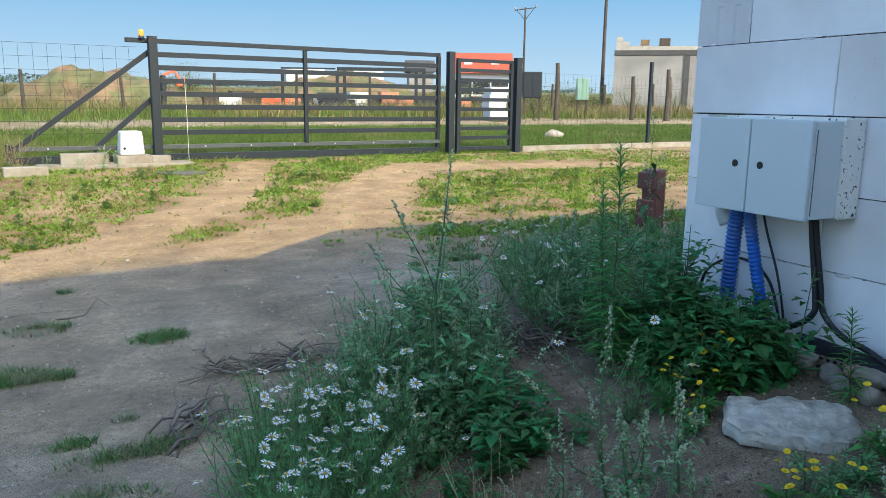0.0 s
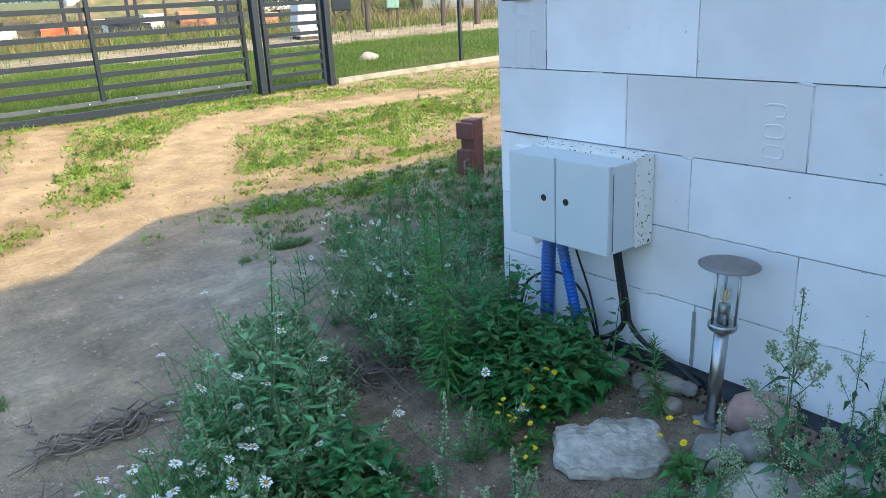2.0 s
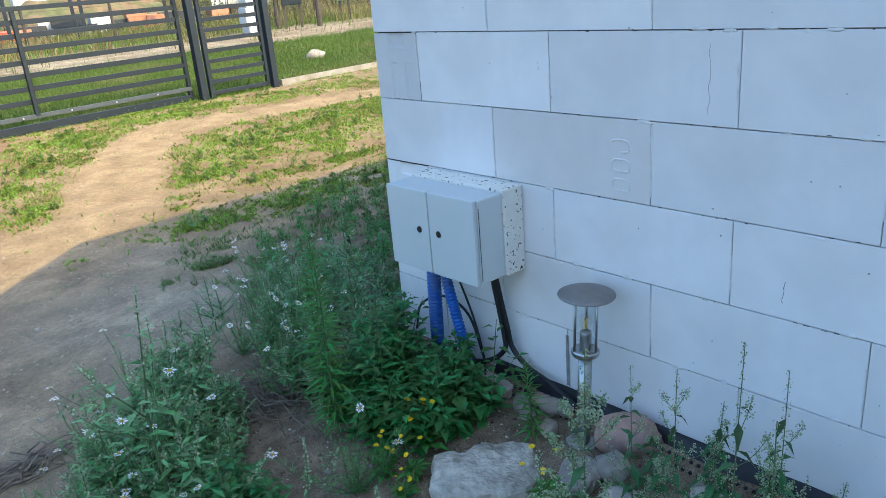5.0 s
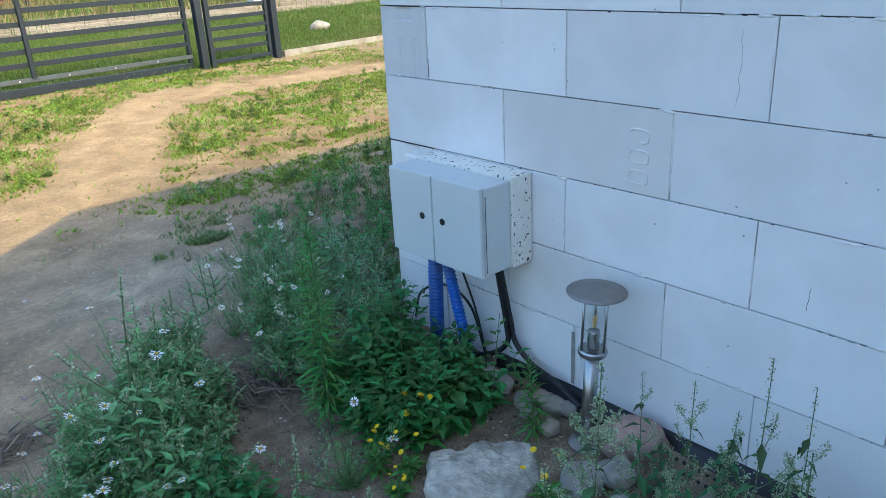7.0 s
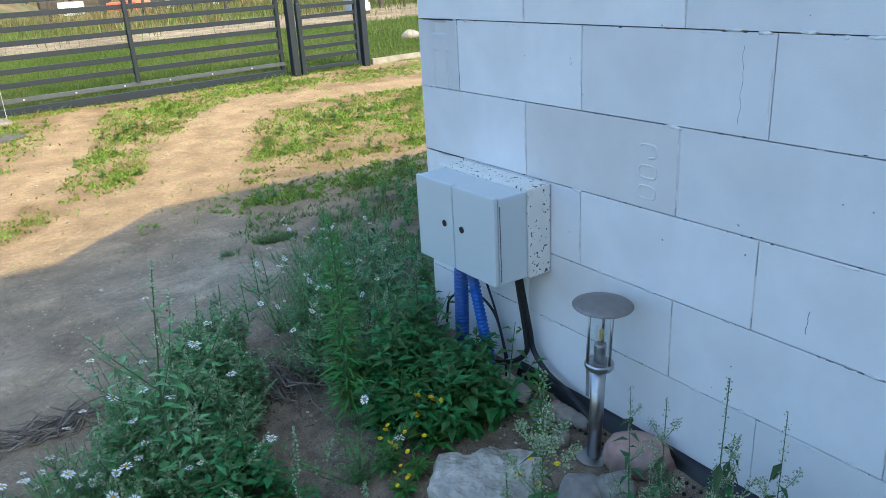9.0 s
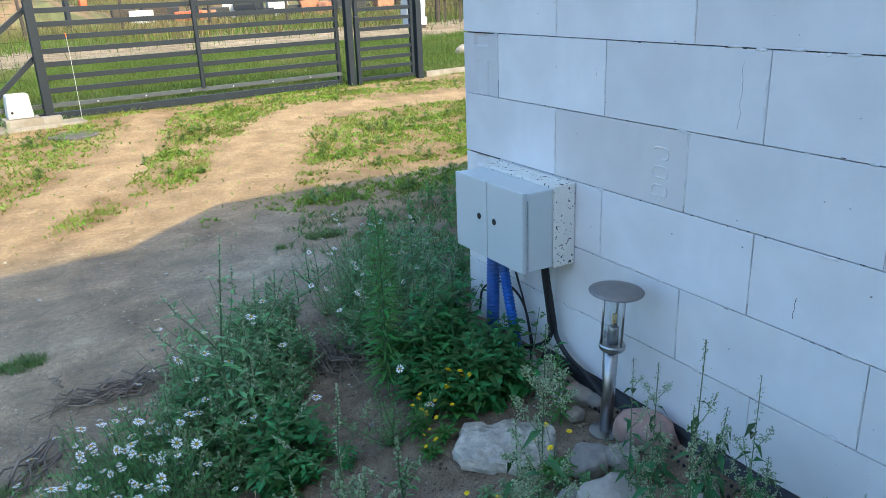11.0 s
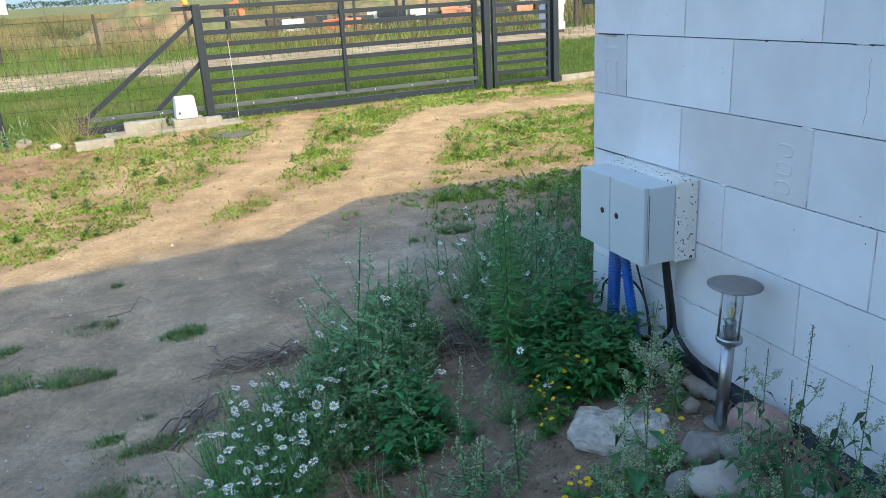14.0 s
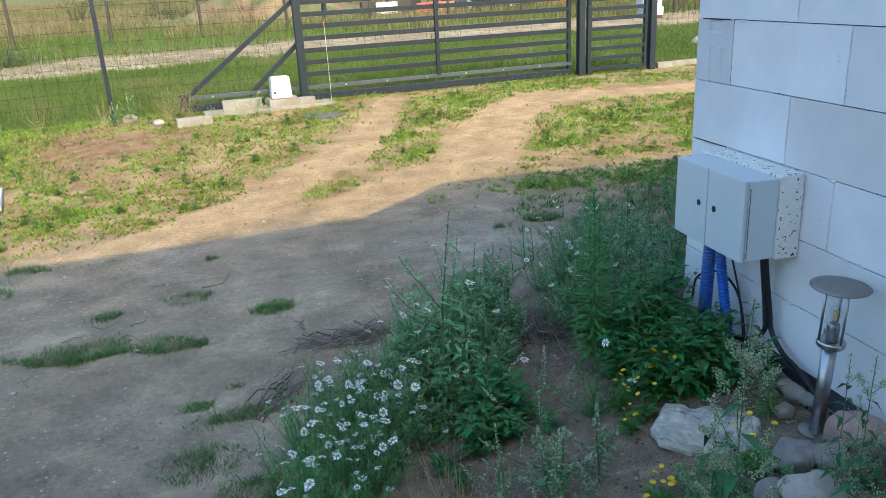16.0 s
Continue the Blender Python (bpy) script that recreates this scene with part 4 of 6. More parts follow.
def twig_heap(at, n, spread, length, rz, label, lift=0.03, seed=1, r0=0.004):
    rng = random.Random(seed)
    bm = bmesh.new()
    for _ in range(n):
        a = rng.gauss(radians(rz), 0.45)
        L = length * rng.uniform(0.4, 1.1)
        x, y = at[0] + rng.gauss(0, spread[0]), at[1] + rng.gauss(0, spread[1])
        z = tz(x, y) + abs(rng.gauss(0, lift)) + 0.004
        d = Vector((math.cos(a), math.sin(a), rng.gauss(0, 0.1)))
        s = Vector((-d.y, d.x, 0))
        p = Vector((x, y, z)) - d * L / 2
        pts = []
        for k in range(5):
            q = p + d * L * k / 4 + s * rng.gauss(0, 0.05) * L + Vector((0, 0, rng.gauss(0, 0.02)))
            q.z = max(q.z, tz(q.x, q.y) + 0.003)
            pts.append(q)
        r = r0 * rng.uniform(0.4, 1.2)
        tube(bm, pts, [r, r, r * 0.8, r * 0.6, r * 0.3], 5)
    return tagged(obj("twig_heap", bm, TWIG, smooth=True), label, "twigs", kind="stuff")


twig_heap((0.66, 2.86), 60, (0.11, 0.045), 0.28, 5, "heap of grey dead roots and twigs on the drive", 0.02, 1)
twig_heap((0.33, 2.42), 16, (0.05, 0.08), 0.32, 55, "bundle of dry grey roots on the drive", 0.015, 2, 0.006)
twig_heap((0.43, 3.17), 2, (0.02, 0.02), 0.22, 75, "single dry twig on the drive", 0.005, 3)
twig_heap((1.53, 2.36), 150, (0.09, 0.11), 0.24, 100, "pile of dry brown stalks among the weeds", 0.05, 4, 0.0028)
twig_heap((-0.1, 3.95), 2, (0.08, 0.03), 0.45, 25, "thin dry twig on the drive", 0.004, 5)
twig_heap((-0.55, 3.35), 3, (0.1, 0.05), 0.18, 20, "dry twig scraps on the drive", 0.004, 6)

# brown timber stub and things in the yard
def timber_stub():
    th = empty("timber_stub", (4.36, 4.95, tz(4.36, 4.95) - 0.03), 12)
    part("post", box(bmesh.new(), (-0.02, -0.07, 0), (0.13, 0.07, 0.52), 0.02), BROWN, th)
    part("head", box(bmesh.new(), (-0.075, -0.075, 0.36), (-0.021, 0.075, 0.5), 0.012), BROWN, th)
    part("shoulder", box(bmesh.new(), (-0.075, -0.075, 0.05), (-0.021, 0.075, 0.27), 0.012), BROWN, th)
    return tagged(th, "red-brown stained notched timber post at the yard corner", "timber post")


timber_stub()
_b = box(bmesh.new(), (-0.45, -0.4, 0), (0.4, 0.36, 0.06), 0.012)
_o = obj("insulation_board", _b, material("weathered_foam_board", (0.42, 0.42, 0.41), 0.8, var=0.08, scale=6, bump=0.2))
_o.matrix_world = pose(-2.33, 6.55, tz(-2.3, 6.55), 0, 0, 14)
tagged(_o, "white board lying on the yard grass", "board")


def marker_stake():
    x, y, _ = gp(0.33, -0.14)
    z = tz(x, y)
    th = empty("marker_stake", (x, y, z - 0.05))
    part("rod", tube(bmesh.new(), [(0, 0, 0), (0.0, 0, 0.6), (-0.005, 0, 1.05)], 0.003, 8), WHITEPLASTIC, th)
    part("tip", tube(bmesh.new(), [(-0.005, 0, 1.051), (-0.01, 0, 1.10)], 0.006, 8), material("orange_paint", (0.75, 0.16, 0.03), 0.5), th, "orange tip")
    return tagged(th, "thin white marker rod with an orange tip by the gate", "marker")


marker_stake()
AMBER = material("amber_plastic", (0.8, 0.33, 0.03), 0.25, var=0.05)
_p = gp(-0.1, 0.1)
_o = empty("warning_beacon", (_p.x, _p.y, 1.735))
part("foot", lathe(bmesh.new(), [(0.035, 0), (0.03, 0.02)], 16), RUBBER, _o)
part("dome", lathe(bmesh.new(), [(0.033, 0.021), (0.033, 0.07), (0.022, 0.09), (0.006, 0.096)], 16), AMBER, _o, "amber dome")
tagged(_o, "amber warning beacon on the gate rail", "beacon")

# ---- plants ----
def leaf_mat(name, base, alt, transl=0.33, rough=0.55):
    return material(name, base, rough, var=0.15, scale=14, alt=alt, alt_scale=7, rand=0.42, island=True, transl=transl, spec=0.3)


LEAF_GREY = leaf_mat("goosefoot_leaf", (0.14, 0.29, 0.10), (0.23, 0.375, 0.175))
LEAF_DARK = leaf_mat("broad_leaf", (0.075, 0.225, 0.06), (0.115, 0.28, 0.085))
LEAF_ORACHE = leaf_mat("orache_leaf", (0.045, 0.115, 0.035), (0.065, 0.14, 0.05), 0.2)
LEAF_FINE = leaf_mat("feathery_leaf", (0.14, 0.29, 0.085), (0.19, 0.33, 0.12))
LEAF_SPRING = leaf_mat("horseweed_leaf", (0.10, 0.25, 0.05), (0.13, 0.285, 0.07))
LEAF_YOUNG = leaf_mat("young_leaf", (0.165, 0.30, 0.115), (0.2, 0.33, 0.15))
SEED = leaf_mat("seed_cluster", (0.30, 0.38, 0.21), (0.38, 0.44, 0.28), 0.2, 0.8)
STEM = material("green_stem", (0.085, 0.14, 0.055), 0.6, var=0.2, scale=12)
PETAL = material("white_petal", (0.87, 0.87, 0.87), 0.6, var=0.04, scale=30, transl=0.2)
DISC = material("yellow_disc", (0.62, 0.42, 0.03), 0.8, var=0.2, scale=200, bump=0.6, bump_scale=600)
YELLOW = material("yellow_petal", (0.82, 0.62, 0.01), 0.6, var=0.1, scale=60)
STRAW = material("dry_straw", (0.36, 0.28, 0.15), 0.8, var=0.2, scale=8, rand=0.3, island=True, transl=0.2)
# sunlit copy of the grass: brighter and yellower, sunlight put into the colour
GRASS_LIT = material("sunlit_yard_grass_blade", (0.18, 0.265, 0.036), 0.6, var=0.25, scale=1.4, alt=(0.22, 0.225, 0.06), alt_scale=2.2, alt_pos=(0.5, 0.7), rand=0.45, island=True, transl=0.35, spec=0.25)
GRASS_FIELD = material("meadow_grass_blade", (0.105, 0.158, 0.026), 0.6, var=0.2, scale=0.5, alt=(0.15, 0.15, 0.055), alt_scale=0.5, alt_pos=(0.52, 0.7), rand=0.35, island=True, transl=0.35, spec=0.25)


class Soup:
    """Loose leaves and stems gathered into one mesh."""

    def __init__(self):
        self.v, self.f = [], []

    def leaf(self, p, d, up, L, W, fold=0.15, droop=0.15, wide=0.4):
        d = d.normalized()
        s = d.cross(up)
        s = s.normalized() if s.length > 1e-4 else d.orthogonal().normalized()
        u = s.cross(d)
        m = p + d * (L * wide)
        i = len(self.v)
        self.v += [p, m + s * (W / 2) + u * (fold * W), p + d * L - u * (droop * L), m - s * (W / 2) + u * (fold * W), m - u * 0.02 * L]
        self.f += [(i, i + 1, i + 4), (i + 1, i + 2, i + 4), (i + 2, i + 3, i + 4), (i + 3, i, i + 4)]

    def stem(self, pts, r0, r1=None, seg=4):
        r1 = r0 * 0.5 if r1 is None else r1
        i0 = len(self.v)
        n = len(pts)
        for k, p in enumerate(pts):
            d = (pts[min(k + 1, n - 1)] - pts[max(k - 1, 0)]).normalized()
            x = d.cross(Vector((0.3, 1, 0.1))).normalized()
            y = d.cross(x)
            r = r0 + (r1 - r0) * k / (n - 1)
            for j in range(seg):
                a = j * 2 * math.pi / seg
                self.v.append(p + (x * math.cos(a) + y * math.sin(a)) * r)
        for k in range(n - 1):
            for j in range(seg):
                a, b = i0 + k * seg + j, i0 + k * seg + (j + 1) % seg
                self.f.append((a, b, b + seg, a + seg))

    def ball(self, p, r, rng):
        i = len(self.v)
        for d in ((1, 0, 0), (0, 1, 0), (-1, 0, 0), (0, -1, 0), (0, 0, 1), (0, 0, -1)):
            self.v.append(p + Vector(d) * r * rng.uniform(0.7, 1.3))
        self.f += [(i, i + 1, i + 4), (i + 1, i + 2, i + 4), (i + 2, i + 3, i + 4), (i + 3, i, i + 4), (i + 1, i, i + 5), (i + 2, i + 1, i + 5), (i + 3, i + 2, i + 5), (i, i + 3, i + 5)]

    def mesh(self, name, mat):
        me = bpy.data.meshes.new(name)
        me.from_pydata([tuple(v) for v in self.v], [], self.f)
        me.materials.append(mat)
        return me

    def part(self, name, mat, parent, label=""):
        ob = new(name, self.mesh(name, mat))
        ob.parent = parent
        ob["kind"] = "stuff"
        if label:
            ob["label"] = label
        return ob


UP = Vector((0, 0, 1))


def curve_up(p, d, L, rng, n=5, bend=0.15, rise=0.2):
    pts, q, d = [p.copy()], p.copy(), d.normalized()
    for _ in range(n):
        d = (d + Vector((rng.gauss(0, bend), rng.gauss(0, bend), rise))).normalized()
        q = q + d * (L / n)
        pts.append(q.copy())
    return pts


def along(pts, t):
    f = t * (len(pts) - 1)
    i = min(int(f), len(pts) - 2)
    return pts[i].lerp(pts[i + 1], f - i), (pts[i + 1] - pts[i]).normalized()


def radial(a, tilt):
    return Vector((math.cos(a) * math.cos(tilt), math.sin(a) * math.cos(tilt), math.sin(tilt)))


def goosefoot(seed, h, name="goosefoot", mat=None, leaf=0.05, branches=8, spike=True, dense=1.0, wide=0.36, label="grey-green goosefoot weed with seed spikes"):
    """Upright weed with rhombic leaves on a branched stem and a spike of seed clusters."""
    rng = random.Random(seed)
    th = empty(name)
    st, lv, sd, yg = Soup(), Soup(), Soup(), Soup()
    main = curve_up(Vector((0, 0, -0.02)), Vector((rng.gauss(0, 0.1), rng.gauss(0, 0.1), 1)), h + 0.02, rng, 7, 0.05, 0.3)
    st.stem(main, 0.0045 * (0.6 + h), 0.0012)
    axes = [(main, 0.0, 1.0)]
    for b in range(branches):
        t = rng.uniform(0.08, 0.7)
        p, _ = along(main, t)
        L = h * (0.55 * (1 - t) + 0.12) * rng.uniform(0.7, 1.2)
        br = curve_up(p, radial(b * 2.4 + rng.uniform(-0.4, 0.4), rng.uniform(0.3, 0.8)), L, rng, 5, 0.1, 0.12)
        st.stem(br, 0.0022, 0.0008)
        axes.append((br, 0.1, 0.6))
    for pts, t0, w in axes:
        n = int((26 if w == 1.0 else 13) * dense)
        for k in range(n):
            t = t0 + (0.97 - t0) * (k + rng.random()) / n
            p, d = along(pts, t)
            size = leaf * (1.15 - 0.7 * t) * rng.uniform(0.6, 1.2)
            dr = radial(k * 2.4 + rng.uniform(-0.5, 0.5), rng.uniform(-0.25, 0.6))
            (yg if t > 0.8 and spike else lv).leaf(p + dr * size * 0.25, dr, UP, size, size * rng.uniform(wide - 0.08, wide + 0.1), 0.12, rng.uniform(0.0, 0.35))
        if spike:
            for k in range(int(46 * w)):
                u = k / (46 * w)
                t = 0.7 + 0.34 * u
                p, d = along(pts, min(t, 1.0))
                sd.ball(p + radial(rng.uniform(0, 6.3), 0.5) * rng.uniform(0.002, 0.017 * (1.1 - u)) + d * max(0, t - 1) * h * 0.9, rng.uniform(0.0026, 0.0052), rng)
    st.part("stem", STEM, th)
    lv.part("foliage", mat or LEAF_GREY, th)
    if spike:
        yg.part("young_foliage", LEAF_YOUNG, th, "pale young leaves at the tips")
        sd.part("seed_spike", SEED, th, "pale grey-green seed clusters")
    return tagged(th, label, "weed", "weeds")


def flower_meshes():
    out = {}
    rng = random.Random(77)
    s = Soup()
    for k in range(13):
        a = k * 2 * math.pi / 13 + rng.uniform(-0.08, 0.08)
        d = radial(a, rng.uniform(-0.25, 0.2))
        L = rng.uniform(0.0135, 0.0165)
        s.leaf(d * 0.0045, d, UP, L, 0.0052, 0.05, 0.05, 0.65)
    out["petals"] = s.mesh("petals", PETAL)
    bm = bmesh.new()
    lathe(bm, [(0.0042, -0.001), (0.0046, 0.001), (0.0034, 0.003), (0.0012, 0.004)], 10)
    me = bpy.data.meshes.new("disc")
    bm.to_mesh(me)
    bm.free()
    me.materials.append(DISC)
    out["disc"] = me
    s = Soup()
    for ring, (n, L) in enumerate(((16, 0.011), (12, 0.008), (7, 0.005))):
        for k in range(n):
            d = radial(k * 2 * math.pi / n + ring * 0.3, 0.12 + ring * 0.35)
            s.leaf(Vector((0, 0, 0.001 * ring)), d, UP, L, 0.0034, 0.05, 0.0, 0.7)
    out["yellow"] = s.mesh("yellow_head", YELLOW)
    return out


FLOWER = flower_meshes()


def put_daisy(parent, p, tilt, rz, s=1.0, rng=None):
    f = new("flower", FLOWER["petals"])
    f.parent = parent
    f.matrix_local = Matrix.Translation(p) @ Matrix.Rotation(rz, 4, "Z") @ Matrix.Rotation(tilt, 4, "X") @ Matrix.Scale(s, 4)
    f["label"] = "white daisy flower"
    d = new("disc", FLOWER["disc"])
    d.parent = f
    d["label"] = "yellow domed centre"
    return f


def chamomile(seed, h, flowers=7, label="scentless mayweed with feathery leaves and white daisies"):
    rng = random.Random(seed)
    th = empty("mayweed")
    st, lv = Soup(), Soup()
    heads = []
    for b in range(flowers + 10):
        a = b * 2.4 + rng.uniform(-0.4, 0.4)
        L = h * rng.uniform(0.55, 1.2)
        pts = curve_up(Vector((0, 0, -0.01)), radial(a, rng.uniform(0.6, 1.35)), L, rng, 6, 0.09, 0.1)
        st.stem(pts, 0.0016, 0.0009, 3)
        if b < flowers:
            heads.append((pts[-1], a))
        for k in range(22):
            p, d = along(pts, 0.04 + 0.84 * k / 22)
            dr = (radial(rng.uniform(0, 6.3), rng.uniform(-0.2, 0.7)) + d * 0.3).normalized()
            q = p + dr * rng.uniform(0.012, 0.035)
            for j in range(4):
                o = p.lerp(q, 0.25 + 0.2 * j)
                e = (dr + radial(rng.uniform(0, 6.3), rng.uniform(-0.5, 0.9)) * 0.8).normalized()
                lv.leaf(o, e, UP, rng.uniform(0.012, 0.024), 0.0036, 0.1, 0.1)
    st.part("stem", STEM, th)
    lv.part("foliage", LEAF_FINE, th)
    for p, a in heads:
        put_daisy(th, p, rng.uniform(-1.0, 0.5), rng.uniform(-1.2, 1.2), rng.uniform(0.72, 1.12))
    return tagged(th, label, "wildflower", "daisies")


def horseweed(seed, h, label="tall horseweed with narrow bright green leaves"):
    rng = random.Random(seed)
    th = empty("horseweed")
    st, lv = Soup(), Soup()
    pts = curve_up(Vector((0, 0, -0.02)), Vector((rng.gauss(0, 0.04), rng.gauss(0, 0.04), 1)), h, rng, 7, 0.03, 0.5)
    st.stem(pts, 0.0042, 0.0018, 6)
    n = int(150 * h / 0.7)
    for k in range(n):
        t = 0.1 + 0.9 * k / n
        p, d = along(pts, t)
        L = 0.1 * (1.05 - 0.62 * t ** 3) * rng.uniform(0.75, 1.15)
        dr = radial(k * 2.4, 0.1 + 0.75 * t * t + rng.uniform(-0.2, 0.2))
        lv.leaf(p, dr, UP, L, L * 0.15, 0.1, 0.25)
    st.part("stem", STEM, th)
    lv.part("foliage", LEAF_SPRING, th)
    return tagged(th, label, "weed", "weeds")


def hawksbeard(seed, h, heads=5, label="hawksbeard with small yellow flower heads"):
    rng = random.Random(seed)
    th = empty("hawksbeard")
    st, lv = Soup(), Soup()
    tips = []
    main = curve_up(Vector((0, 0, -0.01)), Vector((rng.gauss(0, 0.15), rng.gauss(0, 0.15), 1)), h * 0.6, rng, 4, 0.06, 0.3)
    st.stem(main, 0.002, 0.0013)
    for b in range(heads):
        p, _ = along(main, rng.uniform(0.4, 1.0))
        br = curve_up(p, radial(b * 2.4, rng.uniform(0.4, 1.1)), h * rng.uniform(0.3, 0.6), rng, 4, 0.1, 0.2)
        st.stem(br, 0.0011, 0.0008, 3)
        tips.append(br[-1])
    for k in range(26):
        a = k * 2.4
        L = rng.uniform(0.05, 0.09)
        lv.leaf(Vector((0, 0, 0.01 + 0.002 * k)), radial(a, rng.uniform(0.15, 0.8)), UP, L, L * 0.3, 0.12, 0.25, 0.6)
    for k in range(10):
        p, _ = along(main, rng.uniform(0.1, 0.9))
        lv.leaf(p, radial(k * 2.4, 0.6), UP, 0.035, 0.008)
    st.part("stem", STEM, th)
    lv.part("foliage", LEAF_SPRING, th)
    for p in tips:
        f = new("flower", FLOWER["yellow"])
        f.parent = th
        f.matrix_local = Matrix.Translation(p) @ Matrix.Rotation(rng.uniform(-0.6, 0.6), 4, "X") @ Matrix.Scale(rng.uniform(0.9, 1.25), 4)
        f["label"] = "bright yellow flower head"
    return tagged(th, label, "wildflower", "yellow flowers")


def orache(seed, h, branches=8, lush=1.0, label="slender orache weed with lance leaves beside the wall"):
    """Thin sparse weed with lance leaves and clusters of tiny seeds."""
    rng = random.Random(seed)
    th = empty("orache")
    st, lv, sd = Soup(), Soup(), Soup()
    main = curve_up(Vector((0, 0, -0.02)), Vector((rng.gauss(0, 0.012), rng.gauss(0, 0.012), 1)), h, rng, 7, 0.014, 0.5)
    st.stem(main, 0.0028, 0.001)
    axes = [(main, 1.0)]
    for b in range(branches):
        t = rng.uniform(0.2, 0.85)
        p, _ = along(main, t)
        br = curve_up(p, radial(b * 2.4, rng.uniform(0.4, 0.9)), h * (0.26 * (1 - t) + 0.04), rng, 4, 0.08, 0.2)
        st.stem(br, 0.0012, 0.0006, 3)
        axes.append((br, 0.5))
    for k in range(20):
        p, _ = along(main, 0.06 + 0.8 * k / 20)
        L = rng.uniform(0.055, 0.1) * (1.1 - 0.5 * k / 20)
        lv.leaf(p, radial(k * 2.4, rng.uniform(-0.7, 0.3)), UP, L, L * 0.32, 0.1, 0.35)
    for pts, w in axes:
        for k in range(int(120 * w * lush)):
            t = 0.45 + 0.55 * rng.random()
            p, d = along(pts, t)
            sd.ball(p + radial(rng.uniform(0, 6.3), rng.uniform(-0.3, 0.6)) * rng.uniform(0.001, 0.018 * (1.25 - t) + 0.005), rng.uniform(0.0012, 0.0027), rng)
    st.part("stem", STEM, th)
    lv.part("foliage", LEAF_ORACHE, th)
    sd.part("seed_head", SEED, th, "pale green seed clusters")
    return tagged(th, label, "weed", "weeds")


def dry_grass_tuft(seed, h, n=40, label="tuft of dry pale grass stalks", mat=None):
    rng = random.Random(seed)
    th = empty("dry_grass")
    s = Soup()
    for _ in range(n):
        a = rng.uniform(0, 6.3)
        p = Vector((rng.gauss(0, 0.03), rng.gauss(0, 0.03), -0.01))
        pts = curve_up(p, radial(a, rng.uniform(0.7, 1.4)), h * rng.uniform(0.5, 1.1), rng, 4, 0.1, 0.0)
        s.stem(pts, 0.0009, 0.0005, 3)
        for k in range(5):
            q, d = along(pts, 0.7 + 0.06 * k)
            s.leaf(q, (d + radial(rng.uniform(0, 6.3), 0.2) * 0.5), UP, 0.012, 0.002)
    s.part("stalk", mat or STRAW, th)
    return tagged(th, label, "grass", "dry grass")


def plant_out(kinds, spots, seed, smin=0.8, smax=1.2, lean=0.07):
    """Set copies of the given plants at the spots (x, y[, scale])."""
    rng = random.Random(seed)
    used = set()
    for i, sp in enumerate(spots):
        src = kinds[i % len(kinds)] if i < len(kinds) else rng.choice(kinds)
        s = (sp[2] if len(sp) > 2 else 1.0) * rng.uniform(smin, smax)
        m = Matrix.Translation((sp[0], sp[1], tz(sp[0], sp[1]) - 0.004)) @ Matrix.Rotation(rng.uniform(0, 6.28), 4, "Z") @ Matrix.Rotation(rng.gauss(0, lean), 4, "X") @ Matrix.Scale(s, 4)
        if src.name not in used:
            used.add(src.name)
            src.matrix_basis = m
            src["placed"] = 1
        else:
            c = src.copy()
            made = {src: c}
            scene.collection.objects.link(c)
            for o in src.children_recursive:
                made[o] = o.copy()
                scene.collection.objects.link(made[o])
                made[o].parent = made[o.parent]
                made[o].matrix_parent_inverse = o.matrix_parent_inverse
            c.matrix_basis = m


def scatter(poly, n, seed, dmin):
    """Spread up to n spots in a polygon, at least dmin apart."""
    rng = random.Random(seed)
    xs, ys = [p[0] for p in poly], [p[1] for p in poly]
    out = []
    for _ in range(n * 40):
        x, y = rng.uniform(min(xs), max(xs)), rng.uniform(min(ys), max(ys))
        ins, j = False, len(poly) - 1
        for i in range(len(poly)):
            if (poly[i][1] > y) != (poly[j][1] > y) and x < (poly[j][0] - poly[i][0]) * (y - poly[i][1]) / (poly[j][1] - poly[i][1]) + poly[i][0]:
                ins = not ins
            j = i
        if ins and all((x - a) ** 2 + (y - b) ** 2 > dmin * dmin for a, b in out):
            out.append((x, y))
            if len(out) >= n:
                break
    return out


# middle clump of goosefoot
CLUMP = [(0.74, 2.0), (0.84, 2.45), (1.02, 2.82), (1.3, 2.95), (1.48, 2.8), (1.4, 2.45), (1.27, 2.15), (1.14, 1.92), (0.96, 1.8), (0.82, 1.86)]
gf = [goosefoot(10 + k, (0.25, 0.32, 0.22, 0.3, 0.36)[k], branches=8, leaf=(0.06, 0.052, 0.066, 0.055, 0.06)[k], dense=1.1, wide=(0.42, 0.46, 0.38, 0.4, 0.34)[k]) for k in range(5)]
plant_out(gf, scatter(CLUMP, 54, 1, 0.082), 1, 0.55, 1.1)
tall = [goosefoot(30, 0.80, branches=8, leaf=0.07, dense=1.0, label="tall slender goosefoot rising above the clump"), goosefoot(31, 0.5, branches=7, leaf=0.06, dense=1.2, label="tall slender goosefoot in the clump")]
plant_out(tall, [(0.957, 1.976, 1.06), (1.2, 2.5, 0.95), (0.9, 2.3, 0.85)], 2, 0.98, 1.02, 0.02)
bl = [goosefoot(40 + k, (0.2, 0.26, 0.3)[k], "broadleaf_weed", LEAF_DARK, 0.075, 6, False, 0.9, 0.55, "dark green broad-leaved weed on bare soil") for k in range(3)]
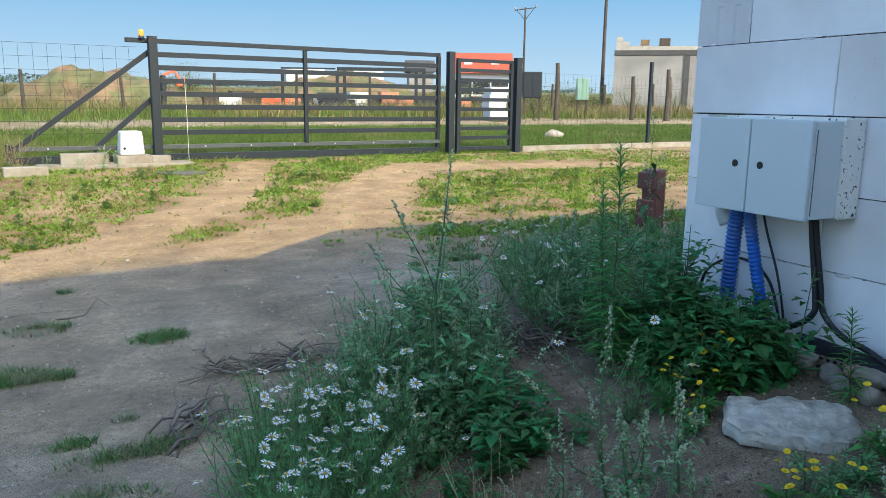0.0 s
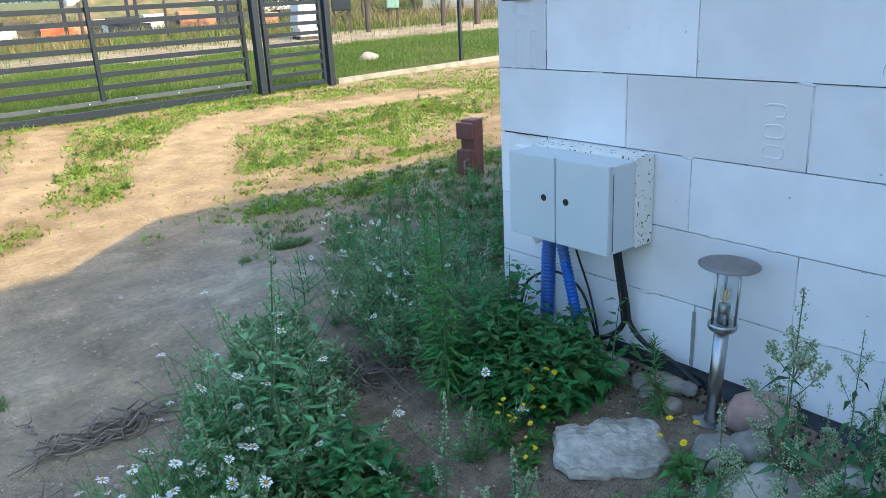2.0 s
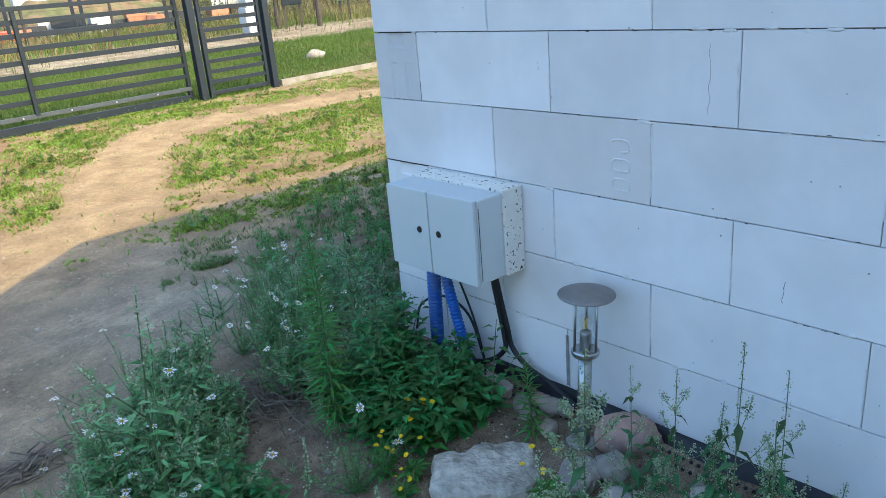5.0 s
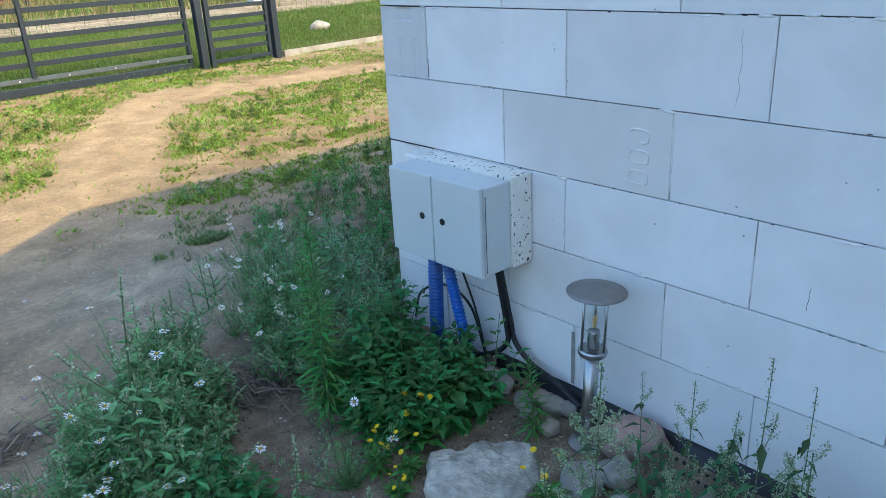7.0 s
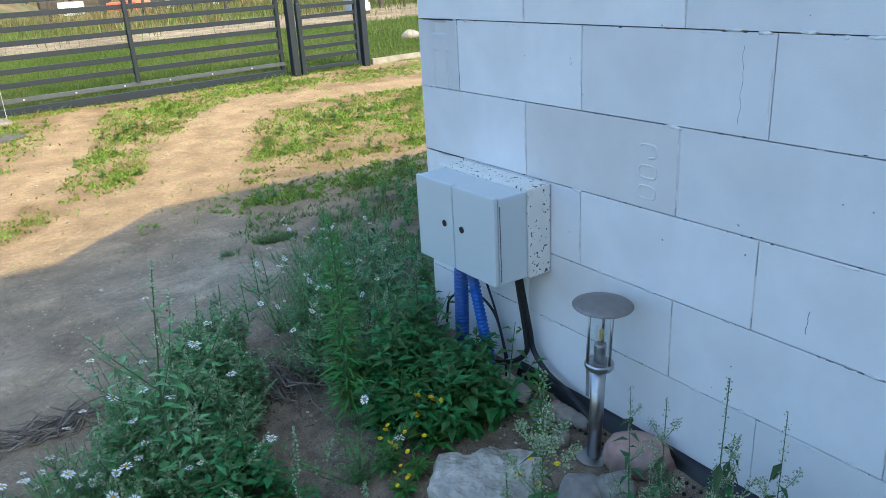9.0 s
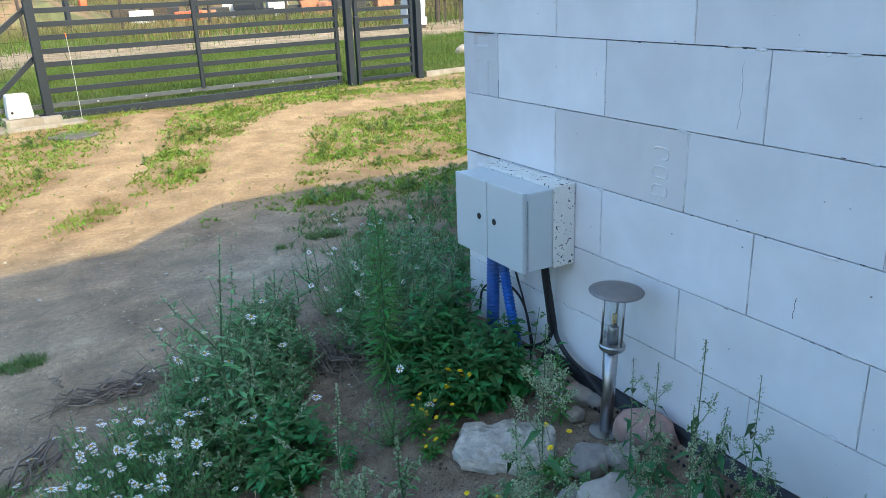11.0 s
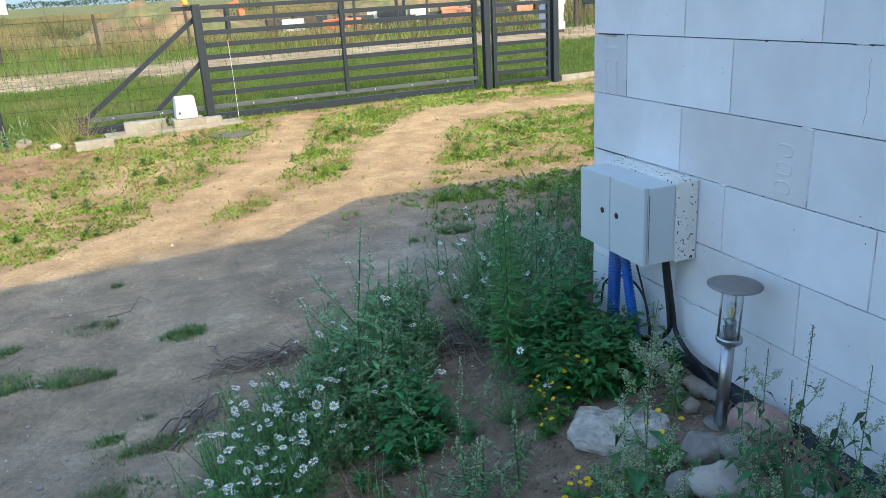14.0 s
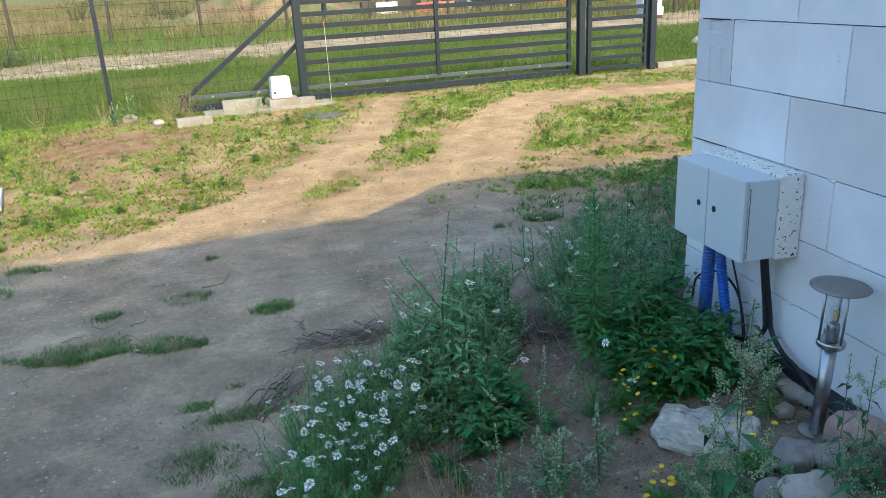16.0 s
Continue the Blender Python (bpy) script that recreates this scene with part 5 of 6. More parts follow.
plant_out(bl, [(1.03, 1.72), (1.12, 1.68, 0.6), (0.97, 1.66, 0.8), (1.2, 1.78, 0.7), (1.16, 1.9), (1.26, 1.66, 0.4), (0.84, 1.62, 0.55), (1.08, 1.82), (0.88, 1.5, 0.4)], 3, 0.9, 1.1)

# weeds below and beside the meter box
bx = [goosefoot(50 + k, (0.26, 0.32, 0.23, 0.29)[k], "broadleaf_weed", LEAF_DARK, 0.075, 8, False, 1.1, 0.55, "dark green broad-leaved weed below the meter box") for k in range(4)]
plant_out(bx, scatter([(1.60, 1.62), (1.75, 1.55), (1.93, 1.58), (1.97, 1.75), (1.9, 2.0), (1.68, 1.95), (1.56, 1.78)], 24, 4, 0.075), 4, 0.8, 1.1)
plant_out([goosefoot(58, 0.36, "broadleaf_weed", LEAF_DARK, 0.07, 4, False, 1.0, 0.5, "leafy dark green weed against the wall")], [(1.93, 1.52, 1.0)], 41, 1, 1)
mid = [goosefoot(60 + k, (0.46, 0.38, 0.42)[k], leaf=0.062, branches=8, dense=1.1, wide=0.4) for k in range(3)]
SIDE = [(1.58, 1.95), (1.85, 2.0), (2.08, 2.25), (2.35, 2.6), (2.35, 3.1), (2.05, 3.3), (1.78, 2.8), (1.58, 2.4)]
plant_out(mid, scatter(SIDE, 46, 5, 0.085), 5, 0.5, 0.92)
tall_box = [goosefoot(67 + k, (0.44, 0.38)[k], "broadleaf_weed", LEAF_DARK, 0.072, 7, False, 1.1, 0.5, "tall dark green leafy weed below the meter box") for k in range(2)]
plant_out(tall_box, [(1.72, 1.86), (1.82, 1.76, 0.85), (1.66, 1.78, 0.9), (1.86, 1.92)], 42, 0.95, 1.05, 0.03)
hw = [horseweed(70, 0.82), horseweed(71, 0.66), horseweed(72, 0.42)]
plant_out(hw, [(1.545, 1.892, 0.97), (1.60, 2.0, 0.9), (1.932, 1.312, 0.68), (1.7, 2.15, 0.75)], 7, 0.97, 1.03)
ch2 = [chamomile(80 + k, 0.42, 4) for k in range(3)]
plant_out(ch2, scatter([(1.5, 2.0), (1.72, 2.1), (2.0, 2.6), (2.3, 3.3), (1.95, 3.45), (1.65, 2.8)], 16, 6, 0.12), 8, 0.65, 0.95)
plant_out([chamomile(84, 0.36, 3)], [(1.43, 1.64, 0.95)], 81, 1, 1)
# low weeds at the far side of the clump and behind the house corner
plant_out([goosefoot(63, 0.3, leaf=0.04, branches=7, spike=False)], [(1.72, 3.2, 1.0), (1.83, 3.35, 0.8), (1.86, 4.2, 0.35), (2.55, 5.25, 0.5), (2.68, 5.32, 0.6), (1.6, 3.05, 0.8)], 9, 0.9, 1.1)
low = [goosefoot(90 + k, 0.2, "low_weed", LEAF_SPRING, 0.04, 6, False, 1.0, 0.5, "low green weed in the house shade") for k in range(3)]
plant_out(low, scatter([(2.2, 2.5), (4.6, 2.6), (5.0, 4.6), (3.2, 5.0), (2.4, 4.2), (2.3, 3.4)], 110, 7, 0.14), 10, 0.5, 1.2)

# leafy weeds lumped in the sunny patches of the yard
# yellower leaf copy for weeds in the sun; sunlight is put into its colour
LEAF_SUNLIT = leaf_mat("sunlit_yard_weed_leaf", (0.13, 0.21, 0.035), (0.17, 0.235, 0.05), 0.38)
yw = [goosefoot(93 + k * 7, (0.13, 0.16, 0.1)[k], "yard_weed", LEAF_SUNLIT, 0.04, 7, False, 1.0, 0.5, "low leafy weed in the sunny yard grass") for k in range(3)]
_g = random.Random(44)
_sp = []
while len(_sp) < 295:
    _x, _y = _g.uniform(-3.2, 7.0), _g.uniform(5.0, 10.0)
    if _g.random() < float(grassy(_x, _y)) ** 2 * 0.9 and _y < 9.85 + 0.1 * (_x - 1) and not (abs(_x + 2.35) < 0.6 and abs(_y - 6.53) < 0.55):
        _sp.append((_x, _y))
plant_out(yw, _sp, 45, 0.4, 0.95)

# daisies at the edge of the drive
DAISY = [(0.32, 1.45), (0.36, 1.9), (0.45, 2.12), (0.62, 2.25), (0.74, 2.1), (0.72, 1.8), (0.62, 1.5), (0.52, 1.3), (0.36, 1.3)]
ch = [chamomile(100 + k, 0.3, (5, 4, 6, 4, 3)[k]) for k in range(5)]
plant_out(ch, scatter(DAISY, 30, 8, 0.085), 11, 0.75, 1.05)
plant_out([goosefoot(96, 0.3, leaf=0.032, branches=8), goosefoot(97, 0.24, leaf=0.032, branches=7)], [(0.74, 1.85), (0.7, 1.68, 0.9), (0.78, 1.98), (0.66, 2.3, 0.8), (0.8, 1.78, 0.9), (0.72, 2.15, 0.9)], 12)

plant_out([chamomile(106, 0.34, 4), chamomile(107, 0.3, 3)], [(0.8, 2.2), (0.92, 2.6), (1.18, 2.74), (0.8, 2.0), (1.3, 2.52), (0.86, 1.82, 0.9), (0.98, 2.3, 1.2), (1.1, 2.1, 1.15)], 109)

# yellow flowers
hb = [hawksbeard(110 + k, (0.2, 0.24, 0.18)[k], (5, 4, 5)[k]) for k in range(3)]
plant_out(hb, [(1.52, 1.6), (1.57, 1.50, 0.9), (1.49, 1.46, 0.8), (1.66, 1.56, 1.1), (1.40, 1.08, 0.9), (1.34, 0.98, 0.9), (1.46, 1.0, 0.8), (1.72, 1.08, 1.0)], 13)

plant_out([orache(129, 0.84, 10, 0.8, "tall orache with drooping lance leaves by the house corner")], [(1.70, 1.93, 1.0)], 6, 1, 1, 0.01)

# slender weeds along the wall
oc = [orache(120, 0.82), orache(121, 0.66), orache(122, 0.74), orache(123, 0.8, 10), orache(124, 0.66)]
plant_out(oc, [(1.609, 0.471, 1.01), (1.796, 0.449, 1.0), (1.67, 0.64, 0.87), (1.415, 0.3, 1.08), (1.80, 0.84, 0.78), (1.78, 0.18, 0.68)], 14, 0.98, 1.02, 0.01)
lush = [orache(125, 0.80, 20, 2.0, "bushy orache with pale flowering sprays"), orache(126, 0.54, 16, 1.8, "bushy orache with pale flowering sprays")]
plant_out(lush, [(1.31, 0.63, 1.18), (1.36, 0.76, 1.15), (1.73, 0.72, 0.75)], 141, 0.98, 1.02, 0.02)
small = [orache(127, 0.34), orache(128, 0.28)]
plant_out(small, [(2.0, 0.72), (2.02, 0.56), (1.96, 0.88, 0.9), (1.9, 0.66), (1.97, 0.4), (1.86, 0.3), (1.86, 0.5), (1.92, 0.2)], 142, 0.9, 1.1)
fr = [goosefoot(130 + k, 0.2, leaf=0.045, branches=6, spike=False, mat=LEAF_GREY, name="low_weed", label="low grey-green weed among the border stones") for k in range(3)]
plant_out(fr, scatter([(1.3, 0.5), (1.8, 0.2), (1.9, 0.7), (1.8, 0.95), (1.56, 1.12), (1.4, 1.12), (1.1, 1.0)], 100, 9, 0.055), 15, 0.3, 0.8)
plant_out([goosefoot(134, 0.24, leaf=0.03, branches=5, label="pale goosefoot seedling on bare soil"), goosefoot(135, 0.5, leaf=0.03, branches=6, dense=0.7, label="thin pale goosefoot on bare soil")], [(0.99, 1.4, 0.7), (1.16, 1.4, 1.0), (0.98, 1.36, 0.7), (1.12, 1.25, 1.2), (1.16, 1.3, 1.1), (1.2, 1.12, 0.9), (1.05, 1.05, 0.8), (1.3, 1.3, 1.2), (0.9, 1.2, 0.8)], 16, 0.9, 1.1)
plant_out([dry_grass_tuft(140, 0.26)], [(0.82, 1.38), (0.9, 1.28), (0.78, 1.2), (0.7, 1.32), (0.95, 1.12)], 17)
plant_out([dry_grass_tuft(141, 0.5, 50, "dry brown weed stalks by the gate")], [(-0.62, 9.55), (-0.75, 9.5), (-0.5, 9.6), (-1.5, 9.45, 0.8), (-2.2, 9.4, 0.8)], 18)
gw = [goosefoot(150, 0.4, leaf=0.05, branches=8, label="leafy weed growing by the gate")]
plant_out(gw, [(0.35, 9.3, 0.7), (0.5, 9.4, 0.6), (-1.2, 9.55, 0.9), (-1.35, 9.4, 0.7), (0.1, 9.2, 0.5), (-0.2, 9.3, 0.5)], 19)


# ---- grass ----
def blades(name, pts, h, w, lean, mat, label, seed, tip=0.0):
    """Many single bent blades at the given places, in one mesh."""
    rng = np.random.default_rng(seed)
    n = len(pts)
    X, Y = pts[:, 0], pts[:, 1]
    Z = terrain(X, Y)
    a, b = rng.uniform(0, 6.283, n), rng.uniform(0, 6.283, n)
    H = h * rng.uniform(0.45, 1.25, n) if np.isscalar(h) else h * rng.uniform(0.5, 1.2, n)
    W = w * rng.uniform(0.6, 1.3, n)
    Ln = H * lean * rng.uniform(0.2, 1.3, n)
    dx, dy, sx, sy = np.cos(a) * Ln, np.sin(a) * Ln, np.cos(b) * W / 2, np.sin(b) * W / 2
    V = np.zeros((n, 5, 3))
    for i, (f, g, k) in enumerate(((0, 0, 1), (0, 0, -1), (0.55, 0.3, 0.8), (0.55, 0.3, -0.8), (1, 1, 0))):
        V[:, i, 0], V[:, i, 1], V[:, i, 2] = X + dx * g + sx * k, Y + dy * g + sy * k, Z + H * f * (1 - 0.15 * g) - 0.004
    o = np.arange(n)[:, None] * 5
    F = np.concatenate([o + np.array([[0, 1, 3]]), o + np.array([[0, 3, 2]]), o + np.array([[2, 3, 4]])], 1).reshape(-1, 3)
    me = bpy.data.meshes.new(name)
    me.vertices.add(n * 5)
    me.vertices.foreach_set("co", V.reshape(-1))
    me.loops.add(F.size)
    me.loops.foreach_set("vertex_index", F.reshape(-1).astype(np.int32))
    me.polygons.add(len(F))
    me.polygons.foreach_set("loop_start", (np.arange(len(F)) * 3).astype(np.int32))
    me.update(calc_edges=True)
    me.materials.append(mat)
    return tagged(new(name, me), label, "grass", kind="stuff")


def spots(lo, hi, n, seed, power=1.0, extra=None):
    rng = np.random.default_rng(seed)
    P = rng.uniform(lo, hi, (n, 2))
    keep = rng.uniform(0, 1, n) < grassy(P[:, 0], P[:, 1]) ** power
    if extra is not None:
        keep &= extra(P[:, 0], P[:, 1])
    return P[keep]


def not_built(x, y):
    return ~((x > 1.95) & (y < 2.3)) & ~((np.abs(x + 2.35) < 0.5) & (np.abs(y - 6.53) < 0.45)) & (y - (10.05 + 0.105 * (x - 1)) < 0.05)


def outside(x, y):
    return y - (10.05 + 0.105 * (x - 1)) > 0.05


# sunny and shaded_yard part the blades near the house shadow's edge
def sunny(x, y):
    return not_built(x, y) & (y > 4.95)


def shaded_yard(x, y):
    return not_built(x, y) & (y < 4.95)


# fine matted blades; darker, greener copy with the house shade put into the colour
GRASS_SHADED = material("shaded_matted_grass_blade", (0.115, 0.2, 0.055), 0.65, var=0.25, scale=3, alt=(0.21, 0.23, 0.11), alt_scale=6, rand=0.45, island=True, transl=0.3, spec=0.25)
blades("drive_grass", spots((-2.2, 1.2), (2.6, 4.95), 620000, 13, 1.2, shaded_yard), 0.036, 0.0036, 1.3, GRASS_SHADED, "fine matted grass tufts on the shaded drive", 14)
blades("yard_weed_leaves", spots((-4.5, 4.9), (9.5, 10.9), 440000, 11, 1.1, sunny), 0.032, 0.017, 1.5, GRASS_LIT, "low creeping leafy weeds on the yard", 12)
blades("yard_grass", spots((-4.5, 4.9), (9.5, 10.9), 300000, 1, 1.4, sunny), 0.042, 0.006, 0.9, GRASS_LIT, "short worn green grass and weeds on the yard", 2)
blades("corner_grass", spots((2.0, 1.9), (5.5, 4.95), 110000, 15, 1.3, shaded_yard), 0.05, 0.009, 1.1, GRASS_SHADED, "green grass and weeds behind the house corner", 16)
blades("yard_tufts", spots((-4.5, 5.0), (9.5, 10.9), 110000, 3, 2.2, lambda x, y: not_built(x, y) & (fbm(x, y, 2.6, 50, 3) > 0.52)), 0.09, 0.007, 0.7, GRASS_LIT, "longer grass tufts on the yard", 4)
blades("meadow_grass", spots((-9, 9.3), (17, 18.5), 300000, 5, 1.0, outside), 0.10, 0.009, 0.9, GRASS_FIELD, "long green meadow grass beyond the fence", 6)
blades("far_meadow_grass", spots((-25, 18.5), (32, 30), 60000, 7, 1.0), 0.26, 0.018, 0.6, GRASS_FIELD, "rough meadow grass beyond the track", 8)
DRY = material("dry_field_grass", (0.215, 0.17, 0.078), 0.8, var=0.2, scale=0.4, alt=(0.12, 0.13, 0.04), alt_scale=0.12, rand=0.3, island=True, transl=0.3)
blades("dry_field_grass", spots((-45, 21), (45, 75), 220000, 9, 0.4, lambda x, y: fbm(x, y, 0.12, 60, 3) + 0.008 * (y - 27) > 0.44), 0.5, 0.03, 0.6, DRY, "tall straw-coloured grass in the field", 10)

# ---- distance ----
SOIL_PILE = material("dug_earth", (0.165, 0.112, 0.066), 0.95, var=0.35, scale=2.4, bump=1.0, bump_scale=4, alt=(0.10, 0.105, 0.045), alt_scale=1.3, alt_pos=(0.42, 0.56))
GREYWALL = material("grey_blockwork", (0.25, 0.245, 0.24), 0.9, var=0.12, scale=2, bump=0.2, alt=(0.19, 0.185, 0.18), alt_scale=1)
PALEBLOCK = material("pale_parapet_block", (0.34, 0.32, 0.29), 0.9, var=0.15, scale=3)
DARKBAND = material("dark_concrete_band", (0.06, 0.06, 0.063), 0.9, var=0.15, scale=3)
ROOFRED = material("red_roof_tile", (0.33, 0.07, 0.03), 0.7, var=0.15, scale=3)
OLDWOOD = material("weathered_wood", (0.055, 0.045, 0.036), 0.9, var=0.25, scale=9)
ORANGE = material("orange_machine_paint", (0.6, 0.1, 0.03), 0.5, var=0.15, scale=3)
CLEARPANE = material("dark_pane", (0.03, 0.035, 0.04), 0.1)
WHITEWALL = material("white_cladding", (0.52, 0.52, 0.52), 0.6, var=0.05, scale=1)
BUSH = leaf_mat("bush_leaf", (0.10, 0.16, 0.045), (0.2, 0.2, 0.08), 0.3)


def mound(at, sx, sy, h, seed, label):
    n = 60
    bm = bmesh.new()
    rows = []
    for j in range(n + 1):
        r = []
        for i in range(n + 1):
            u, v = i / n * 2 - 1, j / n * 2 - 1
            x, y = at[0] + u * sx, at[1] + v * sy
            k = max(0.0, 1 - (u * u + v * v) ** 0.8)
            z = h * k * (0.35 + 1.1 * float(fbm(x, y, 0.7, seed, 4))) + 0.5 * k * float(fbm(x, y, 2.2, seed + 2, 3)) * float(fbm(x, y, 0.9, seed + 5, 2))
            r.append(bm.verts.new((x, y, tz(x, y) + z - 0.12)))
        rows.append(r)
    for a, b in zip(rows, rows[1:]):
        for i in range(n):
            bm.faces.new((a[i], a[i + 1], b[i + 1], b[i]))
    return tagged(obj("earth_mound", bm, SOIL_PILE, smooth=True), label, "earth mound")


mound((1.5, 33, 0), 4.4, 2.6, 1.5, 3, "heap of dug brown earth with grass on top")
mound((12.5, 37, 0), 5.5, 2.6, 1.5, 8, "long heap of brown earth and rubble")


def bush(seed, n, r, h, name="bush", label="wild bush with uneven outline in the field", mat=None, leaf=0.09):
    rng = random.Random(seed)
    th = empty(name)
    st, lv = Soup(), Soup()
    for k in range(9):
        pts = curve_up(Vector((rng.gauss(0, 0.1), rng.gauss(0, 0.1), -0.1)), radial(k * 2.4, rng.uniform(0.6, 1.3)), h * rng.uniform(0.6, 1.1), rng, 5, 0.15, 0.1)
        st.stem(pts, 0.025, 0.006)
        for _ in range(n // 9):
            p, d = along(pts, rng.uniform(0.25, 1.0))
            p = p + Vector((rng.gauss(0, r * 0.3), rng.gauss(0, r * 0.3), rng.gauss(0, h * 0.09)))
            p.z = max(p.z, 0.02)
            lv.leaf(p, radial(rng.uniform(0, 6.3), rng.uniform(-0.3, 0.9)), UP, leaf * rng.uniform(0.6, 1.5), leaf * 0.45)
    st.part("stem", OLDWOOD, th)
    lv.part("foliage", mat or BUSH, th)
    return tagged(th, label, "bush", "bushes")


plant_out([bush(1, 900, 0.8, 1.4), bush(2, 900, 1.0, 1.1)], [(16.5, 27.5), (18, 28), (19.5, 27.2), (21, 27.5), (15.2, 29, 1.3), (1.6, 31.4, 0.6), (2.6, 31.2, 0.6), (3.3, 32.6, 0.9), (4.6, 32.8, 1.0), (5.4, 31.4, 0.5), (6.6, 31.2, 0.5), (0.5, 31.5, 0.8), (-0.6, 31.8, 0.8), (8.2, 33, 0.7), (-2, 33, 0.8), (1.0, 33.2, 1.1), (9.5, 35.2, 0.7), (11.5, 35, 0.6), (13.6, 35.3, 0.7), (17.2, 26.5, 0.8), (22.3, 26.8, 0.9),
          (-7, 38, 1.2), (-3.5, 39, 1.1), (29, 29, 1.5), (-15, 52, 1.6), (-9, 60, 1.6), (0, 62, 1.5), (8, 60, 1.7), (24, 26, 0.7), (-5.0, 18.9, 0.7), (-5.8, 19.2, 0.8), (-6.6, 18.8, 0.7), (-7.4, 19.4, 0.8), (-8.3, 19.0, 0.8)], 31, 0.85, 1.15)


def concrete_shell():
    """Unfinished grey block building with a dark ring beam."""
    th = empty("unfinished_building", (23.6, 29.8, 0.5), -41.5)
    W, H = 14.0, 2.75
    part("wall", box(bmesh.new(), (0, 0, -0.2), (W, 7, H), 0.01), GREYWALL, th)
    part("ring_beam", box(bmesh.new(), (-0.02, -0.03, H + 0.002), (W, 7, H + 0.24), 0.01), DARKBAND, th, "dark concrete ring beam")
    part("pilaster", box(bmesh.new(), (3.15, -0.035, -0.2), (3.42, -0.002, H), 0.0), DARKBAND, th)
    part("pilaster", box(bmesh.new(), (7.6, -0.035, -0.2), (7.87, -0.002, H), 0.0), DARKBAND, th)
    k = 0
    for i, n in ((0.05, 3), (0.35, 2), (0.65, 1), (0.95, 1), (1.25, 1)):
        for j in range(n):
            part("parapet_block", box(bmesh.new(), (i, 0.02, H + 0.245 + j * 0.2), (i + 0.29, 0.24, H + 0.44 + j * 0.2), 0.005), PALEBLOCK, th)
    part("parapet", box(bmesh.new(), (1.56, 0.02, H + 0.245), (W, 0.24, H + 0.42), 0.005), PALEBLOCK, th)
    part("timber_stack", box(bmesh.new(), (1.15, 0.3, H + 0.245), (1.55, 0.8, H + 0.75), 0.04), SOIL_PILE, th)
    part("timber_stack", box(bmesh.new(), (2.0, 0.3, H + 0.425), (2.5, 0.8, H + 0.8), 0.04), OLDWOOD, th)
    return tagged(th, "unfinished grey blockwork building with dark ring beam", "building")


concrete_shell()


def power_pole(x, y, h, arm, label):
    z = tz(x, y)
    th = empty("power_pole", (x, y, z - 0.2), -40)
    part("pole", tube(bmesh.new(), [(0, 0, 0), (0, 0, h)], [0.11, 0.075], 10), OLDWOOD, th)
    if arm:
        part("crossarm", bar(bmesh.new(), (-0.95, 0, h - 0.25), (0.95, 0, h - 0.05), 0.08), OLDWOOD, th)
        part("strut", bar(bmesh.new(), (0, 0, h - 1.1), (-0.75, 0, h - 0.26), 0.05), OLDWOOD, th)
        part("strut", bar(bmesh.new(), (0, 0, h - 1.1), (0.75, 0, h - 0.12), 0.05), OLDWOOD, th)
        for dx in (-0.9, 0, 0.9):
            part("insulator", lathe(bmesh.new(), [(0.03, 0), (0.05, 0.05), (0.05, 0.15), (0.03, 0.22)], 8, (dx, 0, h - 0.1 + dx * 0.1)), CONCRETE, th)
    return tagged(th, label, "power pole", "power poles")


power_pole(37.0, 59.4, 8.2, True, "wooden power pole with a braced crossarm")
power_pole(27.45, 35.65, 9.0, False, "dark wooden power pole beside the field")


def brick_house(x, y, rz, w, d, h, roof_h, wall_mat, roof_mat, label, glazed=True):
    th = empty("house", (x, y, tz(x, y) - 0.1), rz)
    part("wall", box(bmesh.new(), (-w / 2, -d / 2, 0), (w / 2, d / 2, h)), wall_mat, th)
    bm = bmesh.new()
    vs = [bm.verts.new(p) for p in ((-w / 2 - 0.3, -d / 2 - 0.4, h), (w / 2 + 0.3, -d / 2 - 0.4, h), (w / 2 + 0.3, d / 2 + 0.4, h), (-w / 2 - 0.3, d / 2 + 0.4, h), (-w / 2 - 0.3, 0, h + roof_h), (w / 2 + 0.3, 0, h + roof_h))]
    for f in ((0, 1, 5, 4), (2, 3, 4, 5), (0, 4, 3), (1, 2, 5), (3, 2, 1, 0)):
        bm.faces.new([vs[i] for i in f])
    part("roof", bm, roof_mat, th)
    for i in range(3 if glazed else 0):
        wx = -w / 2 + w * (i + 0.5) / 3
        part("window", box(bmesh.new(), (wx - 0.5, -d / 2 - 0.03, h * 0.35), (wx + 0.5, -d / 2 - 0.004, h * 0.8)), CLEARPANE, th)
    for i in range(2 if glazed else 0):
        wx = -w / 4 + i * w / 2
        m = Matrix.Translation((wx, -d / 4 - 0.2, h + roof_h * 0.5)) @ Matrix.Rotation(math.atan2(roof_h, d / 2 + 0.4), 4, "X")
        part("roof_window", box(bmesh.new(), (-0.25, -0.3, 0.0), (0.25, 0.3, 0.06), 0.0, m), WHITEWALL, th)
    return tagged(th, label, "house", "far houses")


brick_house(24.0, 43.6, -28, 3.3, 5, 1.9, 1.35, WHITEWALL, ROOFRED, "white house with a red tiled roof beyond the field")
brick_house(-21.3, 118.5, 8, 9.5, 8, 2.7, 0.7, WHITEWALL, WHITEWALL, "long white farm hall on the horizon", False)
brick_house(33.0, 73.0, -20, 2.4, 4, 2.4, 1.2, GREYWALL, DARKBAND, "grey gabled shed far behind the gate", False)


